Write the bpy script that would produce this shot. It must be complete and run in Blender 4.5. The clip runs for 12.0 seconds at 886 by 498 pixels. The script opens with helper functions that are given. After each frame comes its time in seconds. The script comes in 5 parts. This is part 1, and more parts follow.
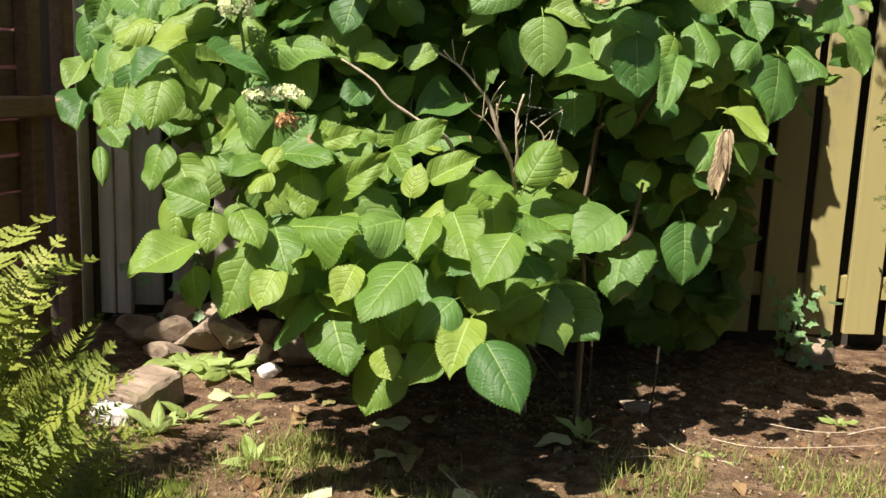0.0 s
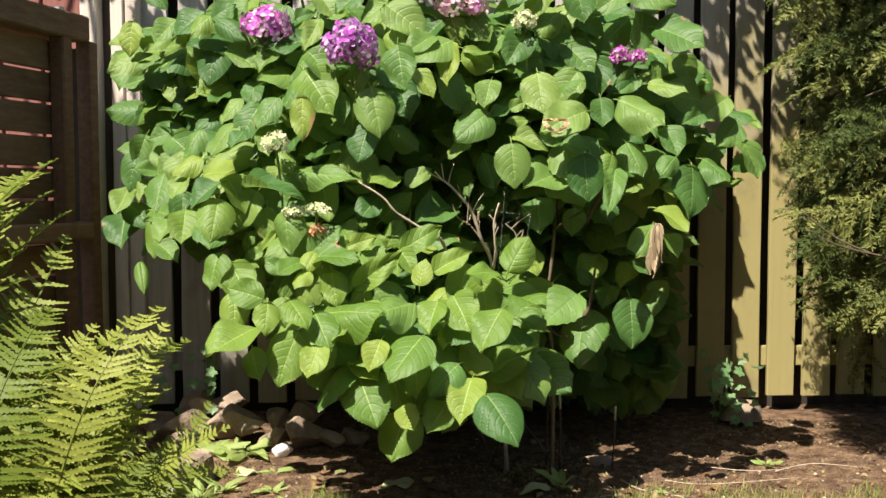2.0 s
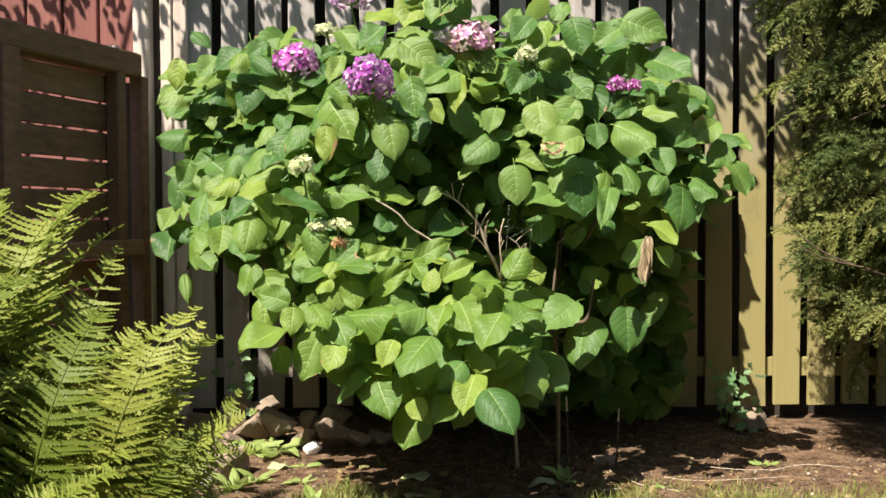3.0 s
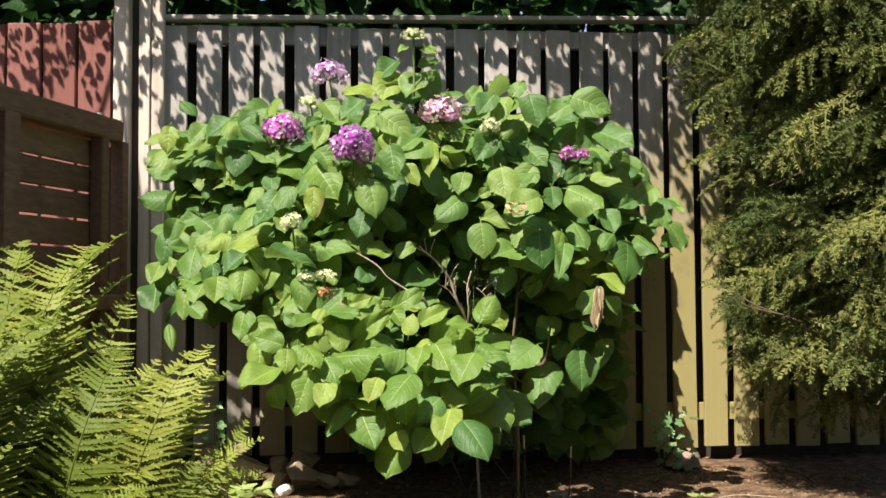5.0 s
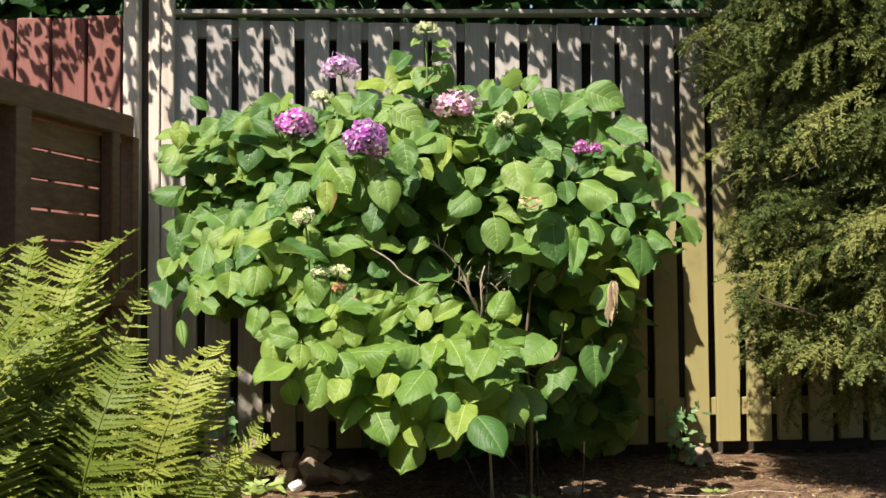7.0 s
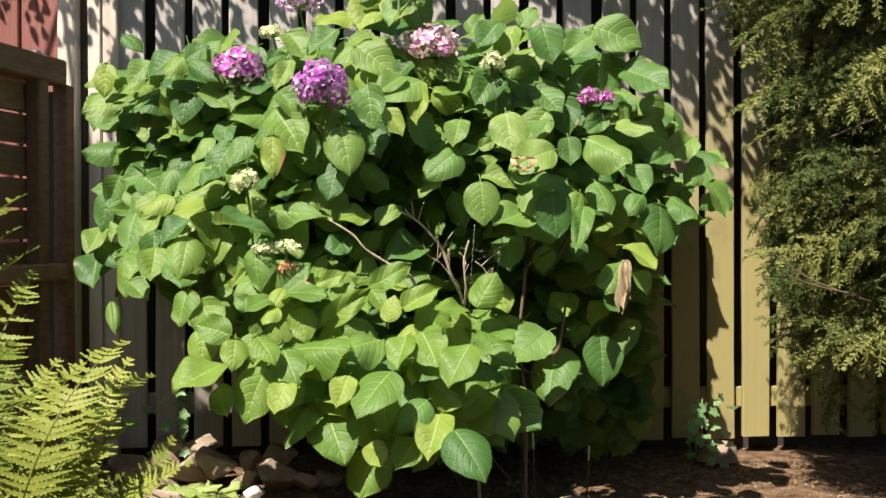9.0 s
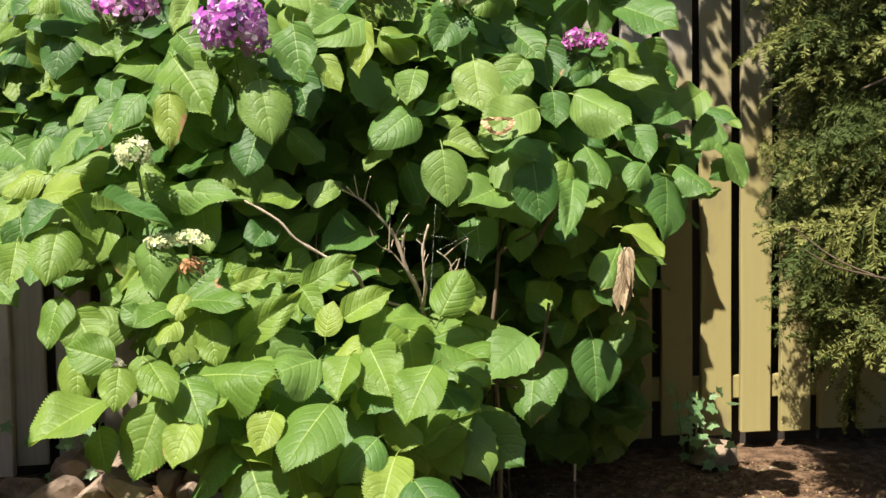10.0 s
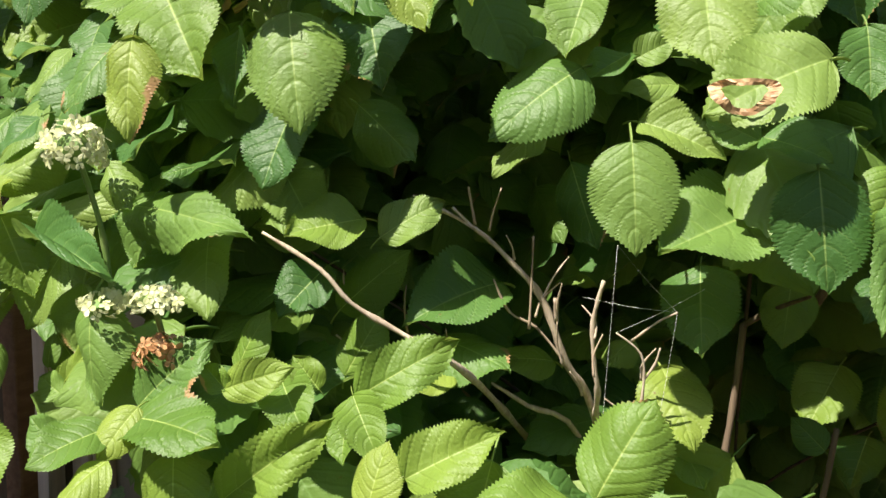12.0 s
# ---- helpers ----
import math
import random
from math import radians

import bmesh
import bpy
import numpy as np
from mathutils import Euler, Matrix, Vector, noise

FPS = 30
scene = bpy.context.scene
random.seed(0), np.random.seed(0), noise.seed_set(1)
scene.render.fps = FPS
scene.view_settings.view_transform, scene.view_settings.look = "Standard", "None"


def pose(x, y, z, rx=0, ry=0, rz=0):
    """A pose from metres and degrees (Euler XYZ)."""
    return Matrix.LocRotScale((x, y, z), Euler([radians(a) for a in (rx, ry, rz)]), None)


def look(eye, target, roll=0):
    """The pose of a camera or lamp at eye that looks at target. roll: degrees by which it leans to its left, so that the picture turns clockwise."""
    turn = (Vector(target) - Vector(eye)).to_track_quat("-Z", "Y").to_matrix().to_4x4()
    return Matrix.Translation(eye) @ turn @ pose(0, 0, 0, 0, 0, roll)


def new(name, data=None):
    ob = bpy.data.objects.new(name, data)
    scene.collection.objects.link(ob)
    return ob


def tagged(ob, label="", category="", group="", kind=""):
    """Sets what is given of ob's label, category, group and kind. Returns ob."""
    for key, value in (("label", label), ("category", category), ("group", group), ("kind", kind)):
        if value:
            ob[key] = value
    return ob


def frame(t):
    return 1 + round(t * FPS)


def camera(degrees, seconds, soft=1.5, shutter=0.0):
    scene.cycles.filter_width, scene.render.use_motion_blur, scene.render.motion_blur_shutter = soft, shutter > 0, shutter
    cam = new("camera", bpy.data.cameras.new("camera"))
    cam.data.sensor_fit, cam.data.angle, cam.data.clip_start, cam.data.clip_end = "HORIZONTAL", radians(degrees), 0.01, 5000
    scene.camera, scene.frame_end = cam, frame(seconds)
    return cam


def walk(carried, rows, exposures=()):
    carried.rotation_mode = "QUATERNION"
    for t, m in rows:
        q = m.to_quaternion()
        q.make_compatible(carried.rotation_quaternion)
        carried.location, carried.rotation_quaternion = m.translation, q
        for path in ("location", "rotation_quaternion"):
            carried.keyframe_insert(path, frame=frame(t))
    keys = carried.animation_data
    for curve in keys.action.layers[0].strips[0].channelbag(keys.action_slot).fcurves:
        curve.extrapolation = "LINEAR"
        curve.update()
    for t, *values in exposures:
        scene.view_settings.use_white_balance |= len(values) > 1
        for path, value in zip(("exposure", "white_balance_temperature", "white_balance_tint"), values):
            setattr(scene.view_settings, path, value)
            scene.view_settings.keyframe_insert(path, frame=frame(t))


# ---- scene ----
cam = camera(50.2, 12.0, soft=1.5)
PATH = [
    (0, (0.085, 0.139, 0.8), (-0.137, 2.091, 0.429), 2.3),
    (0.5, (0.159, -0.006, 0.805), (-0.109, 1.957, 0.531), 1.7),
    (1, (0.131, -0.097, 0.81), (-0.101, 1.875, 0.574), 1.9),
    (1.5, (0.039, -0.247, 0.806), (-0.092, 1.742, 0.633), 0.3),
    (2, (-0.005, -0.324, 0.798), (-0.1, 1.67, 0.669), 0.0),
    (2.5, (0.061, -0.438, 0.782), (-0.042, 1.558, 0.703), 0.5),
    (3, (0.104, -0.558, 0.774), (-0.091, 1.431, 0.701), -0.2),
    (3.5, (0.062, -0.612, 0.761), (-0.042, 1.385, 0.74), -0.5),
    (3.7, (0.041, -0.662, 0.756), (-0.091, 1.333, 0.798), -1.4),
    (5.3, (-0.021, -0.851, 0.721), (-0.041, 1.147, 0.796), -0.1),
    (5.5, (-0.022, -0.85, 0.73), (-0.052, 1.149, 0.8), -0.4),
    (6, (-0.032, -0.847, 0.727), (-0.076, 1.151, 0.785), -0.6),
    (6.5, (-0.039, -0.837, 0.726), (-0.079, 1.162, 0.781), -0.3),
    (7, (-0.044, -0.832, 0.724), (-0.085, 1.167, 0.788), -0.3),
    (7.2, (-0.048, -0.824, 0.724), (-0.092, 1.174, 0.791), -0.3),
    (8.8, (0.023, -0.409, 0.779), (-0.045, 1.59, 0.771), 0.0),
    (9, (0.034, -0.336, 0.767), (-0.032, 1.663, 0.745), -0.1),
    (9.5, (-0.004, -0.065, 0.781), (-0.059, 1.933, 0.724), -0.4),
    (10, (0.022, 0.148, 0.823), (0.051, 2.144, 0.703), -0.8),
    (10.5, (0.097, 0.332, 0.822), (-0.018, 2.316, 0.595), -0.5),
    (11, (0.08, 0.558, 0.833), (-0.122, 2.536, 0.617), -1.3),
    (11.5, (0.111, 0.761, 0.865), (-0.186, 2.727, 0.656), -2.4),
    (12, (0.109, 0.976, 0.887), (-0.404, 2.899, 0.694), 0.1),
]
EXPOSURES = [(0.0, 1.20), (9.0, 1.20), (12.0, 1.30)]
walk(cam, [(t, look(eye, target, roll)) for t, eye, target, roll in PATH], EXPOSURES)

# ---- world, sun and exposure ----
SUN = Vector((0.37, 0.58, -1.0))
world = bpy.data.worlds.new("sky")
scene.world = world
world.use_nodes = True
sky = world.node_tree.nodes.new("ShaderNodeTexSky")
sky.sky_type, sky.sun_disc = "NISHITA", False
sky.sun_elevation = math.atan2(1.0, math.hypot(SUN.x, SUN.y))
sky.sun_rotation = math.atan2(-SUN.x, -SUN.y)
background = world.node_tree.nodes["Background"]
background.inputs["Strength"].default_value = 0.085
world.node_tree.links.new(sky.outputs[0], background.inputs["Color"])
lamp = bpy.data.lights.new("sun", "SUN")
lamp.energy, lamp.angle, lamp.color = 5.0, radians(0.5), (1.0, 0.93, 0.80)
new("sun", lamp).matrix_world = look(-SUN * 20, (0, 0, 0))


# ---- materials ----
def material(name):
    m = bpy.data.materials.new(name)
    m.use_nodes = True
    n = m.node_tree.nodes
    return m, n, m.node_tree.links, n["Principled BSDF"]


def math_node(n, l, op, a, b=None, c=None):
    node = n.new("ShaderNodeMath")
    node.operation = op
    for i, v in enumerate((a, b, c)):
        if v is None:
            continue
        if isinstance(v, (int, float)):
            node.inputs[i].default_value = v
        else:
            l.new(v, node.inputs[i])
    return node.outputs[0]


def mix_node(n, l, fac, a, b, blend="MIX"):
    node = n.new("ShaderNodeMix")
    node.data_type, node.blend_type = "RGBA", blend
    for i, v in ((0, fac), (6, a), (7, b)):
        if isinstance(v, (int, float)):
            node.inputs[i].default_value = v
        elif isinstance(v, tuple):
            node.inputs[i].default_value = (*v, 1)
        else:
            l.new(v, node.inputs[i])
    return node.outputs[2]


def noise_node(n, l, scale, vector=None, detail=4, rough=0.55, out=0):
    node = n.new("ShaderNodeTexNoise")
    node.inputs["Scale"].default_value, node.inputs["Detail"].default_value = scale, detail
    node.inputs["Roughness"].default_value = rough
    if vector is not None:
        l.new(vector, node.inputs["Vector"])
    return node.outputs[out]


def ramp_node(n, l, fac, stops):
    node = n.new("ShaderNodeValToRGB")
    while len(node.color_ramp.elements) < len(stops):
        node.color_ramp.elements.new(0.5)
    for e, (p, c) in zip(node.color_ramp.elements, stops):
        e.position, e.color = p, (*c, 1)
    l.new(fac, node.inputs[0])
    return node.outputs[0]


def step_node(n, l, value, lo, hi):
    node = n.new("ShaderNodeMapRange")
    node.interpolation_type = "SMOOTHSTEP"
    l.new(value, node.inputs[0])
    node.inputs[1].default_value, node.inputs[2].default_value = lo, hi
    return node.outputs[0]


def bump_node(n, l, bsdf, height, strength, distance):
    node = n.new("ShaderNodeBump")
    node.inputs["Strength"].default_value, node.inputs["Distance"].default_value = strength, distance
    l.new(height, node.inputs["Height"])
    l.new(node.outputs[0], bsdf.inputs["Normal"])
    return node.outputs[0]


def per_piece(n, island):
    if island:
        return n.new("ShaderNodeNewGeometry").outputs["Random Per Island"]
    return n.new("ShaderNodeObjectInfo").outputs["Random"]


def thin(m, n, l, bsdf, colour, share, normal=None):
    """Lets part of the light through a leaf."""
    tr = n.new("ShaderNodeBsdfTranslucent")
    mixer = n.new("ShaderNodeMixShader")
    mixer.inputs[0].default_value = share
    if isinstance(colour, tuple):
        tr.inputs[0].default_value = (*colour, 1)
    else:
        l.new(colour, tr.inputs[0])
    if normal is not None:
        l.new(normal, tr.inputs["Normal"])
    l.new(bsdf.outputs[0], mixer.inputs[1])
    l.new(tr.outputs[0], mixer.inputs[2])
    l.new(mixer.outputs[0], n["Material Output"].inputs[0])


def leaf_material(name, tones, vein, island=False, rough=0.5, share=0.30, ribs=6.5, spots=True, relief=0.34):
    m, n, l, b = material(name)
    uv = n.new("ShaderNodeUVMap")
    sep = n.new("ShaderNodeSeparateXYZ")
    l.new(uv.outputs[0], sep.inputs[0])
    a = math_node(n, l, "ABSOLUTE", math_node(n, l, "MULTIPLY_ADD", sep.outputs[0], 2.0, -1.0))
    v = sep.outputs[1]
    phase = math_node(n, l, "MULTIPLY", math_node(n, l, "MULTIPLY_ADD", math_node(n, l, "POWER", a, 1.35), -0.30, v), ribs)
    saw = math_node(n, l, "PINGPONG", phase, 0.5)
    lateral = math_node(n, l, "SUBTRACT", 1.0, step_node(n, l, saw, 0.004, 0.035))
    midrib = math_node(n, l, "SUBTRACT", 1.0, step_node(n, l, a, 0.009, 0.032))
    fade = math_node(n, l, "MULTIPLY", lateral, math_node(n, l, "MULTIPLY_ADD", a, -0.18, 0.26))
    ribbing = math_node(n, l, "MAXIMUM", fade, math_node(n, l, "MULTIPLY", midrib, math_node(n, l, "MULTIPLY_ADD", v, -0.55, 0.74)))
    tone = ramp_node(n, l, per_piece(n, island), [(i / (len(tones) - 1), t) for i, t in enumerate(tones)])
    geo = n.new("ShaderNodeNewGeometry").outputs["Position"]
    patch = noise_node(n, l, 26.0, geo, 3)
    tone = mix_node(n, l, math_node(n, l, "MULTIPLY", patch, 0.55), tone, tuple(c * 0.62 for c in tones[0]))
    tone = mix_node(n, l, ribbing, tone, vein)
    if spots:
        speck = step_node(n, l, noise_node(n, l, 75.0, geo, 2), 0.73, 0.79)
        tone = mix_node(n, l, math_node(n, l, "MULTIPLY", speck, 0.7), tone, (0.16, 0.09, 0.035))
        burn = math_node(n, l, "ADD", noise_node(n, l, 11.0, geo, 5), math_node(n, l, "MULTIPLY_ADD", a, 0.20, math_node(n, l, "MULTIPLY", v, 0.10)))
        tone = mix_node(n, l, step_node(n, l, burn, 0.895, 0.93), tone, (0.36, 0.21, 0.10))
    l.new(tone, b.inputs["Base Color"])
    grain = noise_node(n, l, 320.0, geo, 2)
    l.new(math_node(n, l, "MULTIPLY_ADD", grain, 0.22, rough - 0.11), b.inputs["Roughness"])
    b.inputs["Specular IOR Level"].default_value = 0.32
    quilt = math_node(n, l, "ADD", math_node(n, l, "MULTIPLY", step_node(n, l, saw, 0.0, 0.22), 0.6), math_node(n, l, "MULTIPLY", step_node(n, l, a, 0.0, 0.16), 0.7))
    quilt = math_node(n, l, "ADD", quilt, math_node(n, l, "MULTIPLY", grain, 0.35))
    quilt = math_node(n, l, "ADD", quilt, math_node(n, l, "MULTIPLY", noise_node(n, l, 110.0, geo, 3), 0.9))
    normal = bump_node(n, l, b, quilt, relief, 0.0035)
    through_tone = mix_node(n, l, 0.5, tone, tuple(min(1, c * 2.2) for c in tones[-1]))
    thin(m, n, l, b, through_tone, share, normal)
    return m


GREENS = ((0.051, 0.130, 0.030), (0.096, 0.195, 0.043), (0.154, 0.257, 0.055), (0.242, 0.331, 0.073))
YELLOWER_GREENS = ((0.092, 0.180, 0.029), (0.146, 0.240, 0.038), (0.204, 0.296, 0.048), (0.280, 0.352, 0.062))
leaf_green = leaf_material("hydrangea_leaf", GREENS, (0.36, 0.47, 0.14))
leaf_yellower = leaf_material("yellower_hydrangea_leaf", YELLOWER_GREENS, (0.42, 0.52, 0.15))
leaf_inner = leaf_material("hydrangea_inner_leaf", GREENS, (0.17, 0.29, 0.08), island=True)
leaf_dark = leaf_material("tree_leaf", ((0.020, 0.060, 0.012), (0.04, 0.10, 0.02)), (0.06, 0.12, 0.03), island=True, ribs=5, spots=False)
leaf_weed = leaf_material("weed_leaf", ((0.24, 0.32, 0.08), (0.40, 0.48, 0.18)), (0.46, 0.54, 0.26), ribs=4, spots=False)
leaf_ivy = leaf_material("ivy_leaf", ((0.13, 0.25, 0.10), (0.27, 0.40, 0.20)), (0.40, 0.48, 0.30), ribs=3, spots=False, rough=0.35)
leaf_litter = leaf_material("dry_leaf", ((0.10, 0.05, 0.025), (0.24, 0.13, 0.06), (0.40, 0.30, 0.15), (0.20, 0.22, 0.07)), (0.34, 0.24, 0.14), ribs=5, rough=0.7, share=0.1)


leaf_pale = leaf_material("pale_fallen_leaf", ((0.46, 0.46, 0.24), (0.62, 0.60, 0.38)), (0.66, 0.62, 0.42), ribs=5, rough=0.7, share=0.1)
leaf_withered = leaf_material("withered_leaf", ((0.28, 0.20, 0.12), (0.54, 0.43, 0.28)), (0.56, 0.46, 0.32), island=True, rough=0.75, share=0.05, spots=False, relief=0.4)


def blade_material(name, tones, island, rough=0.5, share=0.3):
    m, n, l, b = material(name)
    tone = ramp_node(n, l, per_piece(n, island), [(i / (len(tones) - 1), t) for i, t in enumerate(tones)])
    geo = n.new("ShaderNodeNewGeometry").outputs["Position"]
    tone = mix_node(n, l, math_node(n, l, "MULTIPLY", noise_node(n, l, 14.0, geo, 3), 0.7), tone, tones[0])
    l.new(tone, b.inputs["Base Color"])
    b.inputs["Specular IOR Level"].default_value = 0.15
    l.new(math_node(n, l, "MULTIPLY_ADD", noise_node(n, l, 200.0, geo, 2), 0.3, rough - 0.15), b.inputs["Roughness"])
    thin(m, n, l, b, mix_node(n, l, 0.5, tone, tones[-1]), share)
    return m


fern_green = blade_material("fern_blade", ((0.11, 0.150, 0.022), (0.215, 0.245, 0.042), (0.35, 0.36, 0.080)), False, 0.5, 0.30)
needle_green = blade_material("conifer_needles", ((0.050, 0.074, 0.021), (0.126, 0.148, 0.039), (0.295, 0.292, 0.088)), False, 0.65, 0.15)
needle_inner = blade_material("conifer_inner_needles", ((0.050, 0.074, 0.021), (0.126, 0.148, 0.039), (0.295, 0.292, 0.088)), True, 0.65, 0.15)
grass_green = blade_material("grass_blade", ((0.15, 0.20, 0.045), (0.28, 0.32, 0.085), (0.46, 0.40, 0.17)), True, 0.55, 0.3)


def petal_material(name, tones, share=0.3):
    return blade_material(name, tones, True, 0.55, share)


petal_purple = petal_material("purple_petal", ((0.30, 0.05, 0.33), (0.52, 0.12, 0.50), (0.70, 0.36, 0.68), (0.90, 0.80, 0.90)))
petal_magenta = petal_material("magenta_petal", ((0.42, 0.05, 0.38), (0.58, 0.13, 0.50), (0.75, 0.42, 0.66), (0.89, 0.76, 0.82)))
petal_pale = petal_material("pale_petal", ((0.38, 0.10, 0.42), (0.66, 0.40, 0.62), (0.86, 0.76, 0.82), (0.90, 0.85, 0.87)))
petal_cream = petal_material("cream_petal", ((0.50, 0.53, 0.24), (0.70, 0.70, 0.44), (0.85, 0.84, 0.66)))
petal_dry = petal_material("dry_petal", ((0.34, 0.16, 0.07), (0.55, 0.32, 0.16), (0.70, 0.50, 0.30)), 0.1)
petal_mixed = petal_material("pink_and_cream_petal", ((0.64, 0.18, 0.54), (0.78, 0.46, 0.66), (0.88, 0.78, 0.66), (0.90, 0.82, 0.46), (0.90, 0.86, 0.74)))


def wood_material(name, tones, algae=None, amount=0.0, rough=0.8, along="Z", scale=1.0):
    """Sawn timber: grain drawn out along one axis, tone by board, knots of wear, algae near the ground."""
    m, n, l, b = material(name)
    geo = n.new("ShaderNodeNewGeometry").outputs["Position"]
    mapping = n.new("ShaderNodeMapping")
    stretch = {"Z": (60, 60, 2.2), "Y": (60, 3.0, 60)}[along]
    mapping.inputs["Scale"].default_value = [s * scale for s in stretch]
    l.new(geo, mapping.inputs[0])
    ident = n.new("ShaderNodeObjectInfo").outputs["Random"]
    shift = n.new("ShaderNodeCombineXYZ")
    for i in range(3):
        l.new(math_node(n, l, "MULTIPLY", ident, 37.0 + 11 * i), shift.inputs[i])
    l.new(shift.outputs[0], mapping.inputs["Location"])
    grain = noise_node(n, l, 1.0, mapping.outputs[0], 6, 0.65)
    tone = ramp_node(n, l, grain, [(0.30, tones[0]), (0.52, tones[1]), (0.72, tones[2])])
    tone = mix_node(n, l, 0.45, tone, ramp_node(n, l, ident, [(0.0, tones[0]), (0.5, tones[1]), (1.0, tones[2])]))
    if algae:
        sep = n.new("ShaderNodeSeparateXYZ")
        l.new(geo, sep.inputs[0])
        low = math_node(n, l, "MULTIPLY_ADD", sep.outputs[2], -0.85, 1.05)
        side = math_node(n, l, "MULTIPLY_ADD", sep.outputs[0], 0.70, 0.0)
        cover = math_node(n, l, "ADD", math_node(n, l, "ADD", low, side), math_node(n, l, "MULTIPLY_ADD", noise_node(n, l, 5.0, geo, 5), 0.9, -0.45))
        tone = mix_node(n, l, math_node(n, l, "MULTIPLY", step_node(n, l, cover, 0.05, 1.0), amount), tone, algae)
    stain = step_node(n, l, noise_node(n, l, 9.0, geo, 5), 0.55, 0.75)
    tone = mix_node(n, l, math_node(n, l, "MULTIPLY", stain, 0.3), tone, tuple(c * 0.45 for c in tones[0]))
    l.new(tone, b.inputs["Base Color"])
    b.inputs["Roughness"].default_value = rough
    b.inputs["Specular IOR Level"].default_value = 0.3
    bump_node(n, l, b, grain, 0.35, 0.004)
    return m


wood_fence = wood_material("weathered_fence_wood", ((0.265, 0.228, 0.212), (0.40, 0.355, 0.338), (0.53, 0.482, 0.462)), (0.305, 0.255, 0.085), 0.88)
wood_pale = wood_material("pale_post_wood", ((0.38, 0.30, 0.25), (0.56, 0.47, 0.41), (0.70, 0.61, 0.545)))
# near-black tone that stands for the shade seen through fence gaps
wood_gap_shade = wood_material("gap_shade_wood", ((0.028, 0.022, 0.018), (0.044, 0.035, 0.028), (0.062, 0.050, 0.040)))
wood_brown = wood_material("brown_stained_wood", ((0.12, 0.064, 0.038), (0.215, 0.122, 0.072), (0.32, 0.190, 0.114)), (0.14, 0.125, 0.05), 0.15, along="Y")
wood_red = wood_material("red_painted_wood", ((0.165, 0.062, 0.052), (0.23, 0.090, 0.076), (0.29, 0.125, 0.105)))
wood_stem = wood_material("stem_bark", ((0.05, 0.032, 0.02), (0.11, 0.078, 0.052), (0.21, 0.155, 0.11)), scale=3.0)
wood_twig = wood_material("bare_twig_bark", ((0.20, 0.14, 0.095), (0.42, 0.33, 0.245), (0.66, 0.57, 0.47)), scale=3.0)
wood_bark = wood_material("dark_bark", ((0.03, 0.022, 0.016), (0.07, 0.05, 0.035), (0.11, 0.08, 0.06)))
stalk, sn, sl, sb = material("green_stalk")
sl.new(ramp_node(sn, sl, noise_node(sn, sl, 30.0, sn.new("ShaderNodeNewGeometry").outputs["Position"]), [(0.3, (0.08, 0.17, 0.03)), (0.7, (0.18, 0.24, 0.08))]), sb.inputs["Base Color"])
sb.inputs["Roughness"].default_value = 0.5


def ground_material():
    m, n, l, b = material("garden_soil")
    geo = n.new("ShaderNodeNewGeometry").outputs["Position"]
    big = noise_node(n, l, 2.6, geo, 5)
    mid = noise_node(n, l, 22.0, geo, 6, 0.65)
    fine = noise_node(n, l, 150.0, geo, 4, 0.7)
    soil = ramp_node(n, l, mid, [(0.28, (0.050, 0.028, 0.016)), (0.5, (0.165, 0.096, 0.057)), (0.72, (0.35, 0.23, 0.14))])
    soil = mix_node(n, l, math_node(n, l, "MULTIPLY", step_node(n, l, fine, 0.5, 0.7), 0.5), soil, (0.34, 0.25, 0.18))
    soil = mix_node(n, l, math_node(n, l, "MULTIPLY", step_node(n, l, fine, 0.45, 0.25), 0.5), soil, (0.02, 0.012, 0.008))
    sep = n.new("ShaderNodeSeparateXYZ")
    l.new(geo, sep.inputs[0])
    lawn = math_node(n, l, "ADD", math_node(n, l, "MULTIPLY_ADD", sep.outputs[1], -1.6, 3.3), math_node(n, l, "MULTIPLY_ADD", big, 2.2, -1.1))
    turf = ramp_node(n, l, noise_node(n, l, 45.0, geo, 5, 0.7), [(0.3, (0.05, 0.05, 0.018)), (0.55, (0.13, 0.125, 0.045)), (0.75, (0.24, 0.20, 0.09))])
    tone = mix_node(n, l, math_node(n, l, "MULTIPLY", step_node(n, l, lawn, 0.0, 0.9), 0.75), soil, turf)
    l.new(tone, b.inputs["Base Color"])
    b.inputs["Roughness"].default_value = 0.95
    b.inputs["Specular IOR Level"].default_value = 0.2
    h = math_node(n, l, "ADD", math_node(n, l, "MULTIPLY", mid, 1.0), math_node(n, l, "MULTIPLY", fine, 0.45))
    bump_node(n, l, b, h, 0.9, 0.03)
    return m


